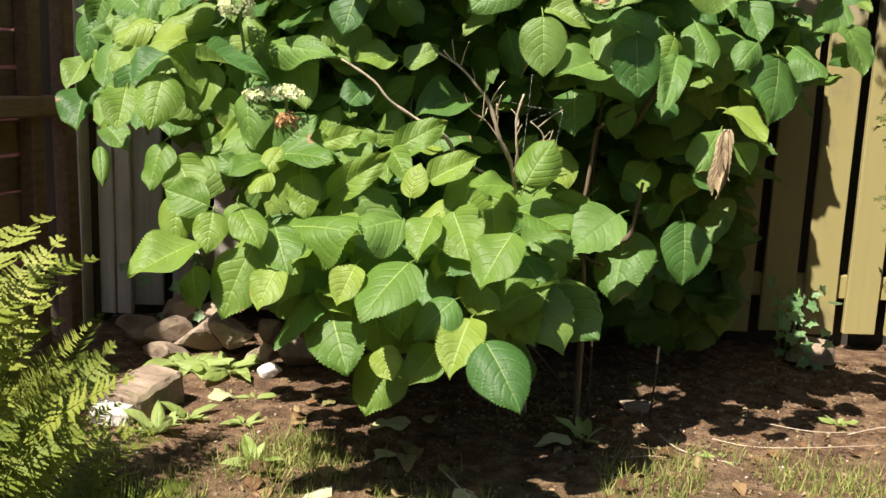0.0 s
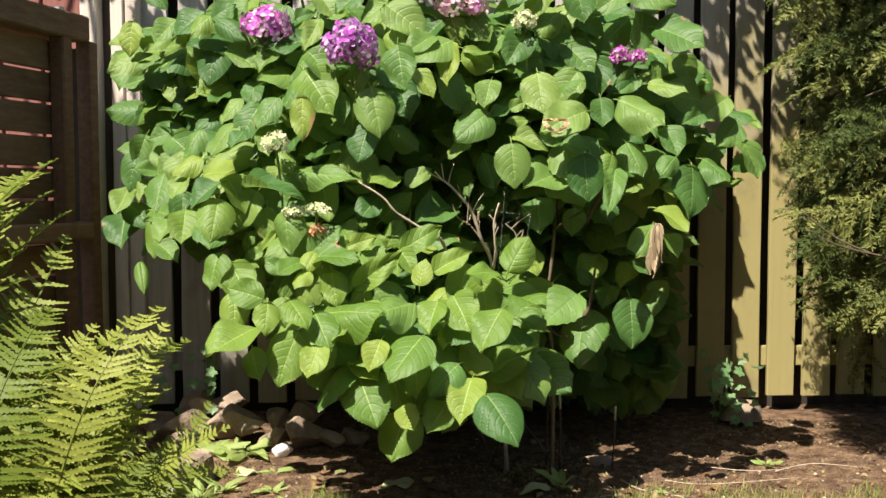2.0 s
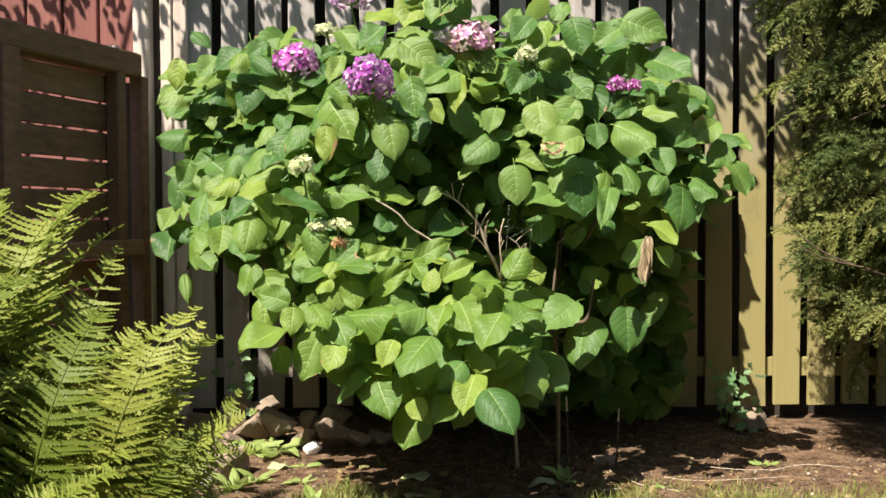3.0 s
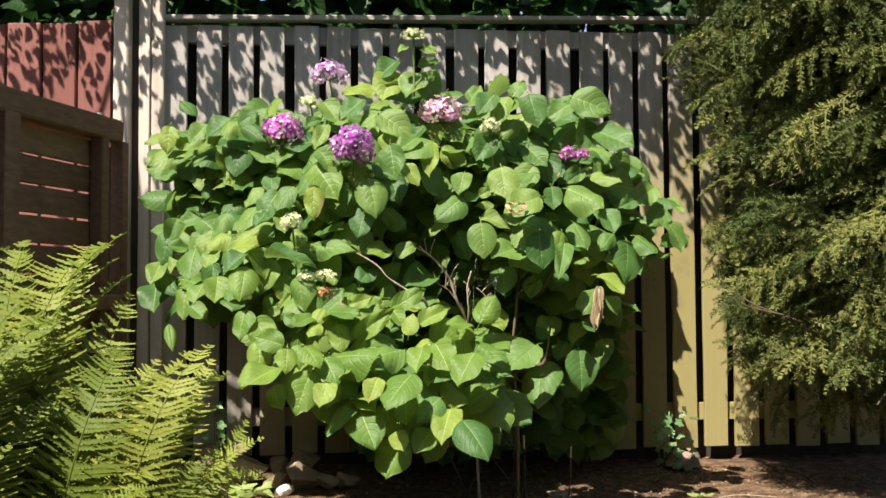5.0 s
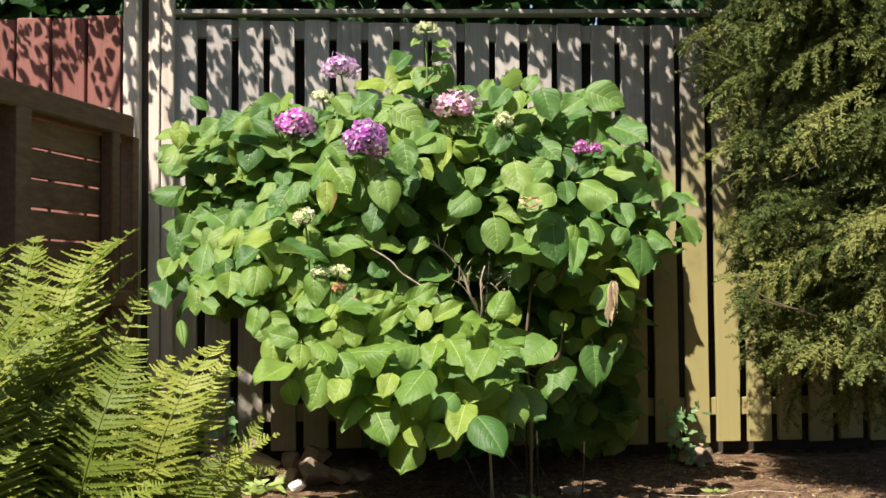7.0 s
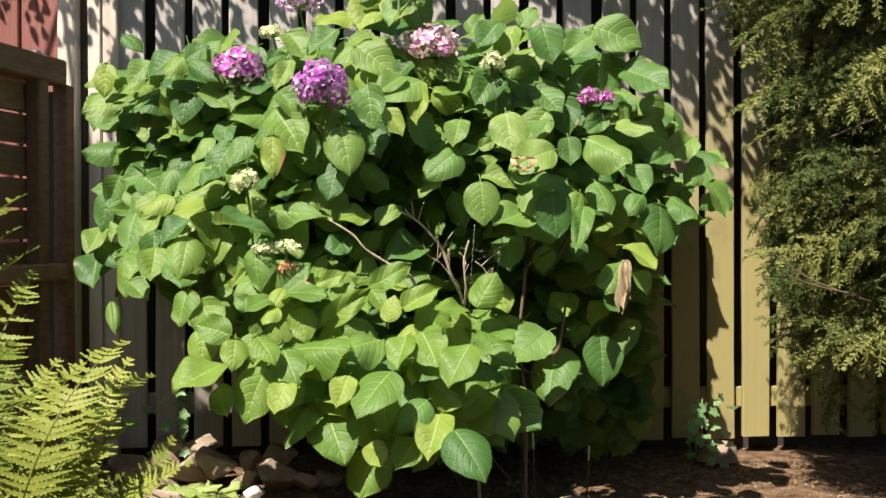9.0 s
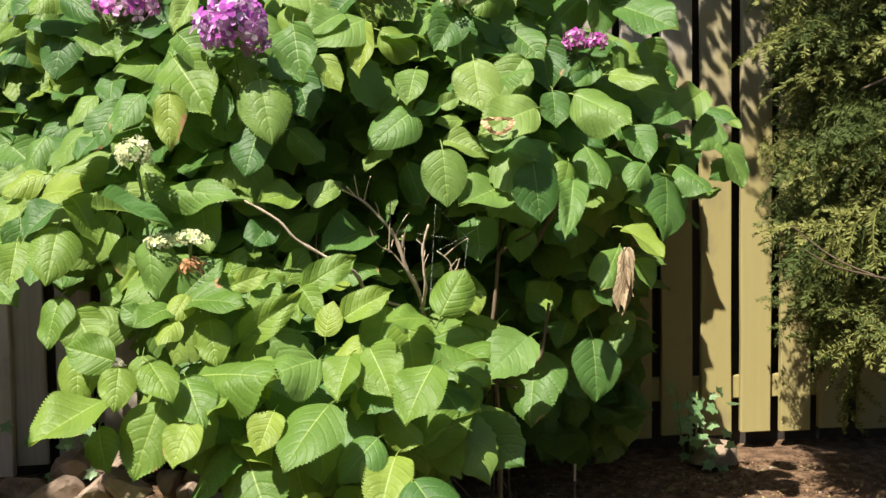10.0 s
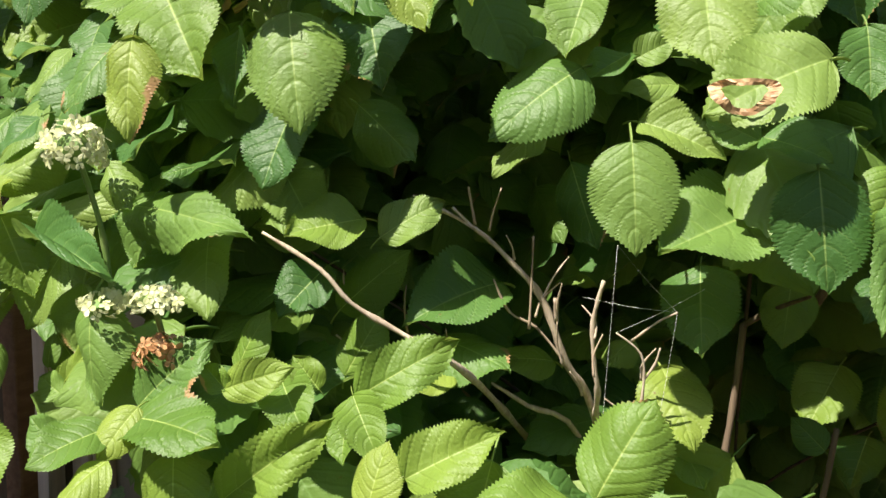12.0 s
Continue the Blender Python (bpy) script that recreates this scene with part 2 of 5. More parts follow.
def stone_material(name, tones, rough=0.85, mossy=0.55):
    m, n, l, b = material(name)
    geo = n.new("ShaderNodeNewGeometry").outputs["Position"]
    mid = noise_node(n, l, 16.0, geo, 6, 0.65)
    tone = ramp_node(n, l, mid, [(0.3, tones[0]), (0.52, tones[1]), (0.72, tones[2])])
    ident = n.new("ShaderNodeObjectInfo").outputs["Random"]
    tone = mix_node(n, l, math_node(n, l, "MULTIPLY", ident, 0.5), tone, tones[1])
    moss = step_node(n, l, noise_node(n, l, 11.0, geo, 5), 0.56, 0.72)
    tone = mix_node(n, l, math_node(n, l, "MULTIPLY", moss, mossy), tone, (0.12, 0.12, 0.035))
    l.new(tone, b.inputs["Base Color"])
    b.inputs["Roughness"].default_value = rough
    bump_node(n, l, b, noise_node(n, l, 60.0, geo, 6, 0.7), 0.6, 0.01)
    return m


soil = ground_material()
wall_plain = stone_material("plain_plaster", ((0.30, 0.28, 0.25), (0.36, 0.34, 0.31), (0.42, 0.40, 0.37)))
stone_brown = stone_material("brown_stone", ((0.14, 0.097, 0.070), (0.265, 0.195, 0.145), (0.42, 0.33, 0.26)))
stone_white = stone_material("whitewashed_stone", ((0.45, 0.40, 0.36), (0.62, 0.58, 0.54), (0.78, 0.75, 0.72)), mossy=0.08)
silk, kn, kl, kb = material("spider_silk")
kb.inputs["Base Color"].default_value, kb.inputs["Roughness"].default_value = (0.7, 0.7, 0.7, 1), 0.3


# ---- building helpers ----
def mesh_of(name, verts, faces, mats, uvs=None, smooth=True, slots=None):
    me = bpy.data.meshes.new(name)
    me.from_pydata([tuple(v) for v in verts], [], [tuple(f) for f in faces])
    for m in mats:
        me.materials.append(m)
    if uvs is not None:
        layer = me.uv_layers.new(name="UVMap")
        index = np.empty(len(me.loops), dtype=np.int32)
        me.loops.foreach_get("vertex_index", index)
        layer.data.foreach_set("uv", np.asarray(uvs, dtype=np.float32)[index].ravel())
    if slots is not None:
        me.polygons.foreach_set("material_index", slots)
    me.polygons.foreach_set("use_smooth", [smooth] * len(me.polygons))
    me.update()
    return me


def put(name, me, parent=None, m=None, label="", kind=""):
    ob = new(name, me)
    if parent is not None:
        ob.parent = parent
    if m is not None:
        ob.matrix_basis = m
    return tagged(ob, label, "", "", kind)


def part(name, bm, mat, parent, label="", smooth=False):
    me = bpy.data.meshes.new(name)
    bm.to_mesh(me)
    bm.free()
    me.materials.append(mat)
    me.polygons.foreach_set("use_smooth", [smooth] * len(me.polygons))
    return put(name, me, parent, None, label)


def thing(name, label, category, at=(0, 0, 0), group="", kind=""):
    ob = new(name)
    ob.empty_display_size = 0.1
    ob.location = at
    return tagged(ob, label, category, group, kind)


def plank(sx, sy, sz, bevel=0.004, seed=0, rough=0.0015):
    """A sawn board centred on its base, its edges eased and slightly uneven."""
    rng = random.Random(seed)
    bm = bmesh.new()
    bmesh.ops.create_cube(bm, size=1)
    long = max(range(3), key=lambda i: (sx, sy, sz)[i])
    bmesh.ops.scale(bm, vec=(sx, sy, sz), verts=bm.verts)
    edges = [e for e in bm.edges if abs((e.verts[0].co - e.verts[1].co)[long]) > 1e-6]
    bmesh.ops.subdivide_edges(bm, edges=edges, cuts=5)
    bmesh.ops.bevel(bm, geom=[e for e in bm.edges if len(e.link_faces) == 2 and e.calc_face_angle(0) > 0.5], offset=bevel, segments=1, affect="EDGES")
    for v in bm.verts:
        v.co += Vector([rng.uniform(-rough, rough) for _ in range(3)])
        v.co.z += sz / 2
    return bm


def tube(points, r0, r1, sides=6, mat=None, name="stem", seed=0):
    """A tapered, slightly knotted stem along points."""
    rng = random.Random(seed)
    pts = [Vector(p) for p in points]
    fine = []
    for i in range(len(pts) - 1):
        a, b, c, d = pts[max(i - 1, 0)], pts[i], pts[i + 1], pts[min(i + 2, len(pts) - 1)]
        for k in range(4):
            t = k / 4
            fine.append(0.5 * (2 * b + (c - a) * t + (2 * a - 5 * b + 4 * c - d) * t * t + (3 * b - a - 3 * c + d) * t ** 3))
    fine.append(pts[-1])
    verts, faces = [], []
    for i, p in enumerate(fine):
        way = (fine[min(i + 1, len(fine) - 1)] - fine[max(i - 1, 0)]).normalized()
        side = way.cross(Vector((0.3, 0.5, 0.81))).normalized()
        up = way.cross(side)
        r = (r0 + (r1 - r0) * i / (len(fine) - 1)) * rng.choice((0.84, 0.92, 0.98, 1.04, 1.10, 1.34))
        for k in range(sides):
            a = 2 * math.pi * k / sides
            verts.append(p + side * (r * math.cos(a)) + up * (r * math.sin(a)))
    for i in range(len(fine) - 1):
        for k in range(sides):
            j = (k + 1) % sides
            faces.append((i * sides + k, i * sides + j, (i + 1) * sides + j, (i + 1) * sides + k))
    last = (len(fine) - 1) * sides
    faces.append(tuple(range(last, last + sides)))
    faces.append(tuple(reversed(range(sides))))
    return mesh_of(name, verts, faces, [mat])


def leaf_shape(seed, along=30, teeth=True, wide=4, petiole=True, point=0.68, curl=1.0):
    """A broad ovate toothed leaf, one long and one wide, its base at the origin, tip on +y, face on +z."""
    rng = random.Random(seed)
    fold, droop, wave, lean = rng.uniform(0.06, 0.40) * curl, rng.uniform(0.05, 0.32) * curl, rng.uniform(0.02, 0.07) * curl, rng.uniform(-0.12, 0.12)
    phase, rise, fall = rng.uniform(0, 6.28), rng.uniform(0.46, 0.56), rng.uniform(1.0, 1.34) * point
    cup = rng.uniform(-0.10, 0.22) * curl
    top_v = rise / (rise + fall)
    quilting = 0.0011 if teeth else 0.0
    verts, uvs, faces = [], [], []
    steps = along * 2 if teeth else along
    for i in range(steps + 1):
        v = i / steps
        half = 0.5 * ((v / top_v) ** rise * ((1 - v) / (1 - top_v)) ** fall if 0 < v < 1 else 0.0)
        if v > 0.78:
            # drawn out into a short narrow point
            half *= 1 - 0.42 * math.sin(math.pi * min(1.0, (v - 0.78) / 0.20) * 0.5) ** 2
        tooth = teeth and 1 < i < steps - 1
        if tooth and i % 2:
            half = half * 1.055 + 0.016
        for k in range(-wide, wide + 1):
            a = k / wide
            x = a * half + lean * v * v * 0.5
            y = v + (0.010 if tooth and abs(k) == wide and i % 2 else 0.0)
            z = fold * abs(a) * half - droop * v * v + wave * math.sin(9 * v + phase + 2.5 * a) * abs(a)
            z -= (0.35 * fold + cup) * (a * a) * half * 2
            z += quilting * math.sin(40.8 * (v - 0.30 * abs(a) ** 1.5)) * math.sin(math.pi * min(1, abs(a) * 1.1))
            verts.append((x, y, z))
            uvs.append((0.5 + a / 2, v))
    row = 2 * wide + 1
    for i in range(steps):
        for k in range(row - 1):
            faces.append((i * row + k, i * row + k + 1, (i + 1) * row + k + 1, (i + 1) * row + k))
    if petiole:
        base = len(verts)
        for s in range(4):
            t = s / 3
            for k in range(3):
                a = 2.094 * k
                verts.append((0.018 * math.cos(a), 0.02 - 0.24 * t, -0.006 - 0.10 * t * t + 0.018 * math.sin(a)))
                uvs.append((0.5, 0.5))
        for s in range(3):
            for k in range(3):
                j = (k + 1) % 3
                faces.append((base + 3 * s + k, base + 3 * s + j, base + 3 * s + 3 + j, base + 3 * s + 3 + k))
    return verts, faces, uvs


def leaf_pose(base, tip, width, face, spin=0.0):
    """Lays a unit leaf from base to tip, its face turned as near as it goes to face."""
    base, tip = Vector(base), Vector(tip)
    y = (tip - base).normalized()
    z = (Vector(face) - y * Vector(face).dot(y)).normalized()
    z = Matrix.Rotation(spin, 3, y) @ z
    x = y.cross(z)
    length = (tip - base).length
    m = Matrix((x * width, y * length, z * length)).transposed().to_4x4()
    m.translation = base
    return m


def scatter(shapes, poses, name, mats, smooth=True):
    """Many small pieces joined into one mesh."""
    allv, allf, allu, count = [], [], [], 0
    packed = [(np.array(v, dtype=np.float64), f, np.array(u)) for v, f, u in shapes]
    for which, m in poses:
        v, f, u = packed[which]
        mm = np.array(m)
        allv.append(v @ mm[:3, :3].T + mm[:3, 3])
        allf.extend([tuple(i + count for i in face) for face in f])
        allu.append(u)
        count += len(v)
    return mesh_of(name, np.concatenate(allv).tolist(), allf, mats, np.concatenate(allu), smooth)


def rough_stone(seed, sx, sy, sz, mat, name="stone", cuts=3):
    rng = random.Random(seed)
    bm = bmesh.new()
    bmesh.ops.create_icosphere(bm, subdivisions=cuts, radius=1)
    planes = [(Vector((rng.gauss(0, 1), rng.gauss(0, 1), rng.gauss(0, 0.9))).normalized(), rng.uniform(0.42, 0.74)) for _ in range(10)]
    off = Vector((seed * 3.1, seed * 1.7, seed * 0.9))
    for v in bm.verts:
        for p, d in planes:
            over = v.co.dot(p) - d
            if over > 0:
                v.co -= p * over * 0.97
        v.co *= 1 + 0.10 * noise.noise(v.co * 2.2 + off) + 0.04 * noise.noise(v.co * 7 + off)
        v.co = Vector((v.co.x * sx, v.co.y * sy, v.co.z * sz))
    me = bpy.data.meshes.new(name)
    bm.to_mesh(me)
    bm.free()
    me.materials.append(mat)
    me.polygons.foreach_set("use_smooth", [False] * len(me.polygons))
    return me


# ---- ground ----
def height(x, y):
    near = 1.0 if abs(x) < 4 and -2 < y < 5 else 0.0
    return near * (0.018 * noise.noise(Vector((x * 1.7, y * 1.7, 0))) + 0.008 * noise.noise(Vector((x * 7, y * 7, 3))) + 0.003 * noise.noise(Vector((x * 30, y * 30, 5))))


xs = [-80, -40, -20, -10, -6, -4] + [-3 + 0.025 * i for i in range(217)] + [2.6, 3, 4, 6, 10, 20, 40, 80]
ys = [-80, -40, -20, -10, -5, -2.5, -1.5, -0.5] + [0.4 + 0.025 * i for i in range(117)] + [3.6, 4, 5, 7, 12, 25, 50, 80]
gv = [(x, y, height(x, y)) for y in ys for x in xs]
gf = [(j * len(xs) + i, j * len(xs) + i + 1, (j + 1) * len(xs) + i + 1, (j + 1) * len(xs) + i) for j in range(len(ys) - 1) for i in range(len(xs) - 1)]
tagged(new("ground", mesh_of("ground", gv, gf, [soil])), "dark brown garden soil with sparse turf and litter", "ground", kind="structure")


# an unseen plain wall behind, added to hold back sky light
part("wall_behind", plank(16, 0.25, 6.0, 0.01, 2), wall_plain, None, "unseen plain wall added to block sky light from behind").location = (0, -4.2, -0.05)
tagged(bpy.data.objects["wall_behind"], "unseen plain wall added to block sky light from behind", "wall", kind="structure")


# ---- back fence ----
def fence_y(x):
    return 3.05 + 0.094 * (x - 0.9)


FENCE_TURN = math.atan(0.094)
fence = thing("fence_back", "weathered vertical board fence with green algae low down", "fence", kind="structure")
board_meshes = []
for i in range(5):
    bm = plank(0.098, 0.020, 1.70, 0.003, i)
    me = bpy.data.meshes.new("board")
    bm.to_mesh(me)
    bm.free()
    me.materials.append(wood_fence)
    board_meshes.append(me)
rng = random.Random(4)
for i in range(-1, 24):
    x = -1.007 + 0.12767 * i
    put("board", board_meshes[i % 5], fence, Matrix.Translation((x, fence_y(x) + rng.uniform(-0.003, 0.003), 0.058 + rng.uniform(-0.006, 0.006))) @ Euler((0, radians(rng.uniform(-0.25, 0.25)), FENCE_TURN + radians(rng.uniform(-1, 1)))).to_matrix().to_4x4())
for z, hgt in ((0.165, 0.070), (1.690, 0.070)):
    bm = plank(3.2, 0.035, hgt, 0.003, 7)
    rail = part("rail", bm, wood_fence, fence)
    rail.matrix_basis = Matrix.Translation((0.42, fence_y(0.42) + 0.030, z)) @ Matrix.Rotation(FENCE_TURN, 4, "Z")
cap = part("cap_rail", plank(3.3, 0.060, 0.020, 0.004, 9), wood_fence, fence)
cap.matrix_basis = Matrix.Translation((0.46, fence_y(0.46) - 0.005, 1.795)) @ Euler((0, radians(-0.9), FENCE_TURN)).to_matrix().to_4x4()
# added boards behind the gaps, coloured near black in place of shade
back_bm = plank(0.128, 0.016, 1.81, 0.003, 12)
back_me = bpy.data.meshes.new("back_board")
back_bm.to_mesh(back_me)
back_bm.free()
back_me.materials.append(wood_gap_shade)
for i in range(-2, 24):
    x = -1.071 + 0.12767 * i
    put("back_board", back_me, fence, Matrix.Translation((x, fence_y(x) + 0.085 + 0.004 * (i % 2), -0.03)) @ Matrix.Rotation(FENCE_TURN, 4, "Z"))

# the left end of the back fence: two narrow boards, a dark strip and a pale tall post
end = thing("fence_end", "pale weathered end boards beside a dark gap strip", "fence", kind="structure")
for x, w, dy, mat, top in ((-1.191, 0.047, -0.010, wood_pale, 1.92), (-1.241, 0.044, -0.016, wood_pale, 1.95)):
    o = part("end_board", plank(w, 0.024, top - 0.03, 0.003, int(-x * 100)), mat, end)
    o.matrix_basis = Matrix.Translation((x, 2.835 + dy, 0.03))
# the gap's shade is put into the dark colour of this strip
o = part("dark_post", plank(0.036, 0.06, 2.05, 0.004, 31), wood_bark, end, "dark strip standing for the shaded gap beside the post")
o.matrix_basis = Matrix.Translation((-1.277, 2.850, 0.0))
post = thing("post", "tall pale weathered timber post at the fence corner", "post")
o = part("shaft", plank(0.056, 0.060, 2.25, 0.005, 33), wood_pale, post)
o.matrix_basis = Matrix.Translation((-1.322, 2.800, 0.0))

# ---- side fence, running towards the viewer ----
SIDE_A, SIDE_WAY = Vector((-1.275, 2.63, 0)), Vector((-0.205, -0.979, 0)).normalized()
SIDE_TURN = math.atan2(SIDE_WAY.y, SIDE_WAY.x) + math.pi / 2
side = thing("side_fence", "brown stained horizontal slat fence with a broad top rail", "fence", kind="structure")


def along_side(s, off, z):
    p = SIDE_A + SIDE_WAY * s + Vector((SIDE_WAY.y, -SIDE_WAY.x, 0)) * off
    return Matrix.Translation((p.x, p.y, z)) @ Matrix.Rotation(SIDE_TURN, 4, "Z")


# added closing panel; its dark colour stands for the shade here
part("end_panel", plank(0.13, 0.020, 1.24, 0.003, 43), wood_bark, side, "added panel, coloured dark for the shade at the fence end").matrix_basis = Matrix.Translation((-1.335, 2.665, 0.0))
top = part("top_rail", plank(0.115, 1.25, 0.078, 0.006, 41), wood_brown, side)
top.matrix_basis = along_side(0.62, 0.0375, 1.255)
mid = part("middle_rail", plank(0.105, 1.25, 0.055, 0.006, 42), wood_brown, side)
mid.matrix_basis = along_side(0.62, 0.0325, 0.635)
slat_me = []
for i in range(3):
    bm = plank(0.018, 1.20, 0.089, 0.003, 50 + i)
    me = bpy.data.meshes.new("slat")
    bm.to_mesh(me)
    bm.free()
    me.materials.append(wood_brown)
    slat_me.append(me)
for i in range(6):
    put("slat", slat_me[i % 3], side, along_side(0.64, 0.055, 1.157 - 0.0975 * i))
for i in range(6):
    put("slat", slat_me[(i + 1) % 3], side, along_side(0.64, 0.055, 0.535 - 0.0975 * i))
for s, w in ((-0.03, 0.05), (0.10, 0.05), (0.62, 0.075), (1.2, 0.075)):
    o = part("upright", plank(w, w * 0.9, 1.26, 0.004, int(s * 100)), wood_brown, side)
    o.matrix_basis = along_side(s, 0.014, 0.0)
chip = thing("wood_block", "small pale offcut of wood lying on the fence rail", "wood block")
part("block", plank(0.026, 0.03, 0.016, 0.003, 77), wood_pale, chip).matrix_basis = along_side(0.10, 0.02, 1.3325)

# ---- red fence of the neighbouring plot ----
red = thing("fence_red", "red-brown painted vertical board fence in dappled shade", "fence", kind="structure")
red_me = []
for i in range(3):
    bm = plank(0.137, 0.020, 1.78, 0.004, 60 + i)
    me = bpy.data.meshes.new("board")
    bm.to_mesh(me)
    bm.free()
    me.materials.append(wood_red)
    red_me.append(me)
rng = random.Random(6)
for i in range(22):
    x = -1.505 - 0.146 * i
    put("board", red_me[i % 3], red, Matrix.Translation((x, 2.99 + rng.uniform(-0.004, 0.004), 0.03 - 0.004 * i + rng.uniform(-0.006, 0.006))))
part("back_rail", plank(3.3, 0.03, 0.09, 0.004, 66), wood_red, red).matrix_basis = Matrix.Translation((-3.0, 3.02, 1.45))
# added near-black sheet, the shade between the red boards
part("back_panel", plank(3.3, 0.016, 1.66, 0.004, 67), wood_gap_shade, red).matrix_basis = Matrix.Translation((-3.0, 3.05, 0.03))


# ---- hydrangea ----
bush = thing("hydrangea_bush", "large green hydrangea bush with few purple flower heads", "bush", (-0.05, 2.3, 0))
bush_at = Matrix.Translation((0.05, -2.3, 0))
LEAVES = []
for i in range(14):
    v, f, u = leaf_shape(100 + i)
    LEAVES.append(mesh_of("leaf", v, f, [leaf_green], u))
YELLOWER = []
for me in LEAVES:
    me = me.copy()
    me.materials[0] = leaf_yellower
    YELLOWER.append(me)
SIMPLE = [leaf_shape(200 + i, 7, True, 2) for i in range(5)]
leaf_rng = random.Random(21)
ANCHORS = []


def leaf_mesh(rng, x, z):
    """Low leaves left of x 0.16 mostly take the yellower, brighter material; the rest seldom do."""
    return rng.choice(YELLOWER if rng.random() < (0.85 if z < 0.68 and x < 0.16 else 0.22 if x < 0.0 else 0.08) else LEAVES)


def foliage(*rows):
    """Outer leaves: base x, y, z, the tip's x and z, and the width."""
    for bx, by, bz, tx, tz, w in rows:
        length = math.hypot(tx - bx, tz - bz)
        tip_y = by - 0.02 - length * (leaf_rng.uniform(0.15, 0.55) if bz > 0.85 else leaf_rng.uniform(0.30, 0.85))
        away = max(0, bx - 0.12) if bz > 0.62 else 0
        rising = tz - bz > 0.3 * length
        if rising:
            tip_y = by + length * leaf_rng.uniform(-0.12, 0.16)
        else:
            # leaves that lean out draw their tips in
            draw = (tip_y + 0.30) / (by + 0.30)
            tx, tz, w = 0.03 + (tx - 0.03) * draw, 0.77 - (0.77 - tz) * draw, w * (1 + draw) / 2
        face = (leaf_rng.uniform(-0.25, 0.15) + 1.3 * away, -0.80 if bz > 0.85 else -0.70 if bz > 0.75 else -0.58, (0.54 if bz > 0.85 else 0.62 if bz > 0.75 else 0.86) + leaf_rng.uniform(-0.2, 0.25) - 0.5 * min(away, 0.5))
        if rising:
            face = (face[0], -0.92, 0.40)
        run = Vector((tx - bx, tip_y - by, tz - bz))
        level = Vector(face) - run * (Vector(face).dot(run) / run.length_squared)
        broad = min(w * 1.02 / max(0.58, abs(level.normalized().y)), 0.77 * run.length)
        m = leaf_pose((bx, by, bz), (tx, tip_y, tz), broad, face, leaf_rng.uniform(-0.25, 0.25))
        put("leaf", leaf_mesh(leaf_rng, bx, bz), bush, bush_at @ m)
        ANCHORS.append((bx * 0.6 + tx * 0.4, by, bz * 0.6 + tz * 0.4))


foliage(
    (-0.932, 2.134, 1.231, -0.948, 1.152, 0.053),
    (-0.920, 2.198, 1.149, -1.031, 1.121, 0.072),
    (-0.958, 2.297, 1.102, -1.035, 1.085, 0.047),
    (-0.748, 2.094, 1.148, -0.856, 1.119, 0.052),
    (-0.795, 2.071, 1.224, -0.858, 1.168, 0.052),
    (-0.746, 2.051, 1.198, -0.830, 1.142, 0.038),
    (-0.680, 1.989, 1.218, -0.739, 1.189, 0.047),
    (-0.678, 1.981, 1.208, -0.626, 1.249, 0.054),
    (-0.664, 1.975, 1.207, -0.603, 1.177, 0.040),
    (-0.713, 2.024, 1.198, -0.747, 1.131, 0.051),
    (-0.677, 2.017, 1.153, -0.706, 1.065, 0.071),
    (-0.643, 1.995, 1.141, -0.573, 1.098, 0.044),
    (-0.512, 1.958, 1.135, -0.567, 1.087, 0.056),
    (-0.423, 1.869, 1.113, -0.360, 1.053, 0.056),
    (-0.953, 2.206, 0.899, -0.987, 0.798, 0.069))
foliage(
    (-0.818, 2.029, 0.837, -0.854, 0.754, 0.061),
    (-0.979, 2.214, 0.799, -1.026, 0.735, 0.040),
    (-1.016, 2.275, 0.735, -1.040, 0.638, 0.070),
    (-0.987, 2.211, 0.758, -0.928, 0.712, 0.051),
    (-0.878, 2.149, 0.728, -0.906, 0.622, 0.057),
    (-0.764, 1.921, 0.730, -0.804, 0.672, 0.049),
    (-0.690, 1.791, 0.748, -0.700, 0.678, 0.050),
    (-0.716, 1.878, 0.826, -0.759, 0.786, 0.039),
    (-0.663, 1.846, 0.829, -0.596, 0.844, 0.048),
    (-0.608, 1.781, 0.810, -0.686, 0.768, 0.047),
    (-0.604, 1.759, 0.774, -0.622, 0.696, 0.077),
    (-0.820, 1.976, 0.661, -0.775, 0.621, 0.040),
    (-0.640, 1.759, 0.713, -0.660, 0.681, 0.028),
    (-0.599, 1.735, 0.655, -0.627, 0.579, 0.069))
foliage(
    (-0.956, 2.218, 0.597, -0.945, 0.525, 0.027),
    (-0.199, 2.004, 1.402, -0.277, 1.357, 0.047),
    (-0.210, 1.993, 1.365, -0.251, 1.287, 0.076),
    (-0.130, 1.982, 1.362, -0.175, 1.296, 0.067),
    (-0.120, 2.011, 1.368, -0.091, 1.284, 0.071),
    (-0.135, 1.953, 1.375, -0.073, 1.396, 0.030),
    (-0.164, 1.929, 1.427, -0.196, 1.415, 0.020),
    (-0.123, 1.925, 1.419, -0.081, 1.412, 0.023),
    (-0.280, 2.113, 1.343, -0.380, 1.347, 0.053),
    (-0.299, 1.972, 1.279, -0.376, 1.225, 0.060),
    (-0.423, 1.991, 1.276, -0.373, 1.211, 0.057),
    (-0.248, 1.920, 1.227, -0.156, 1.172, 0.072),
    (-0.471, 1.968, 1.204, -0.426, 1.225, 0.058),
    (-0.399, 1.906, 1.193, -0.442, 1.123, 0.041),
    (-0.090, 1.907, 1.141, -0.177, 1.113, 0.059))
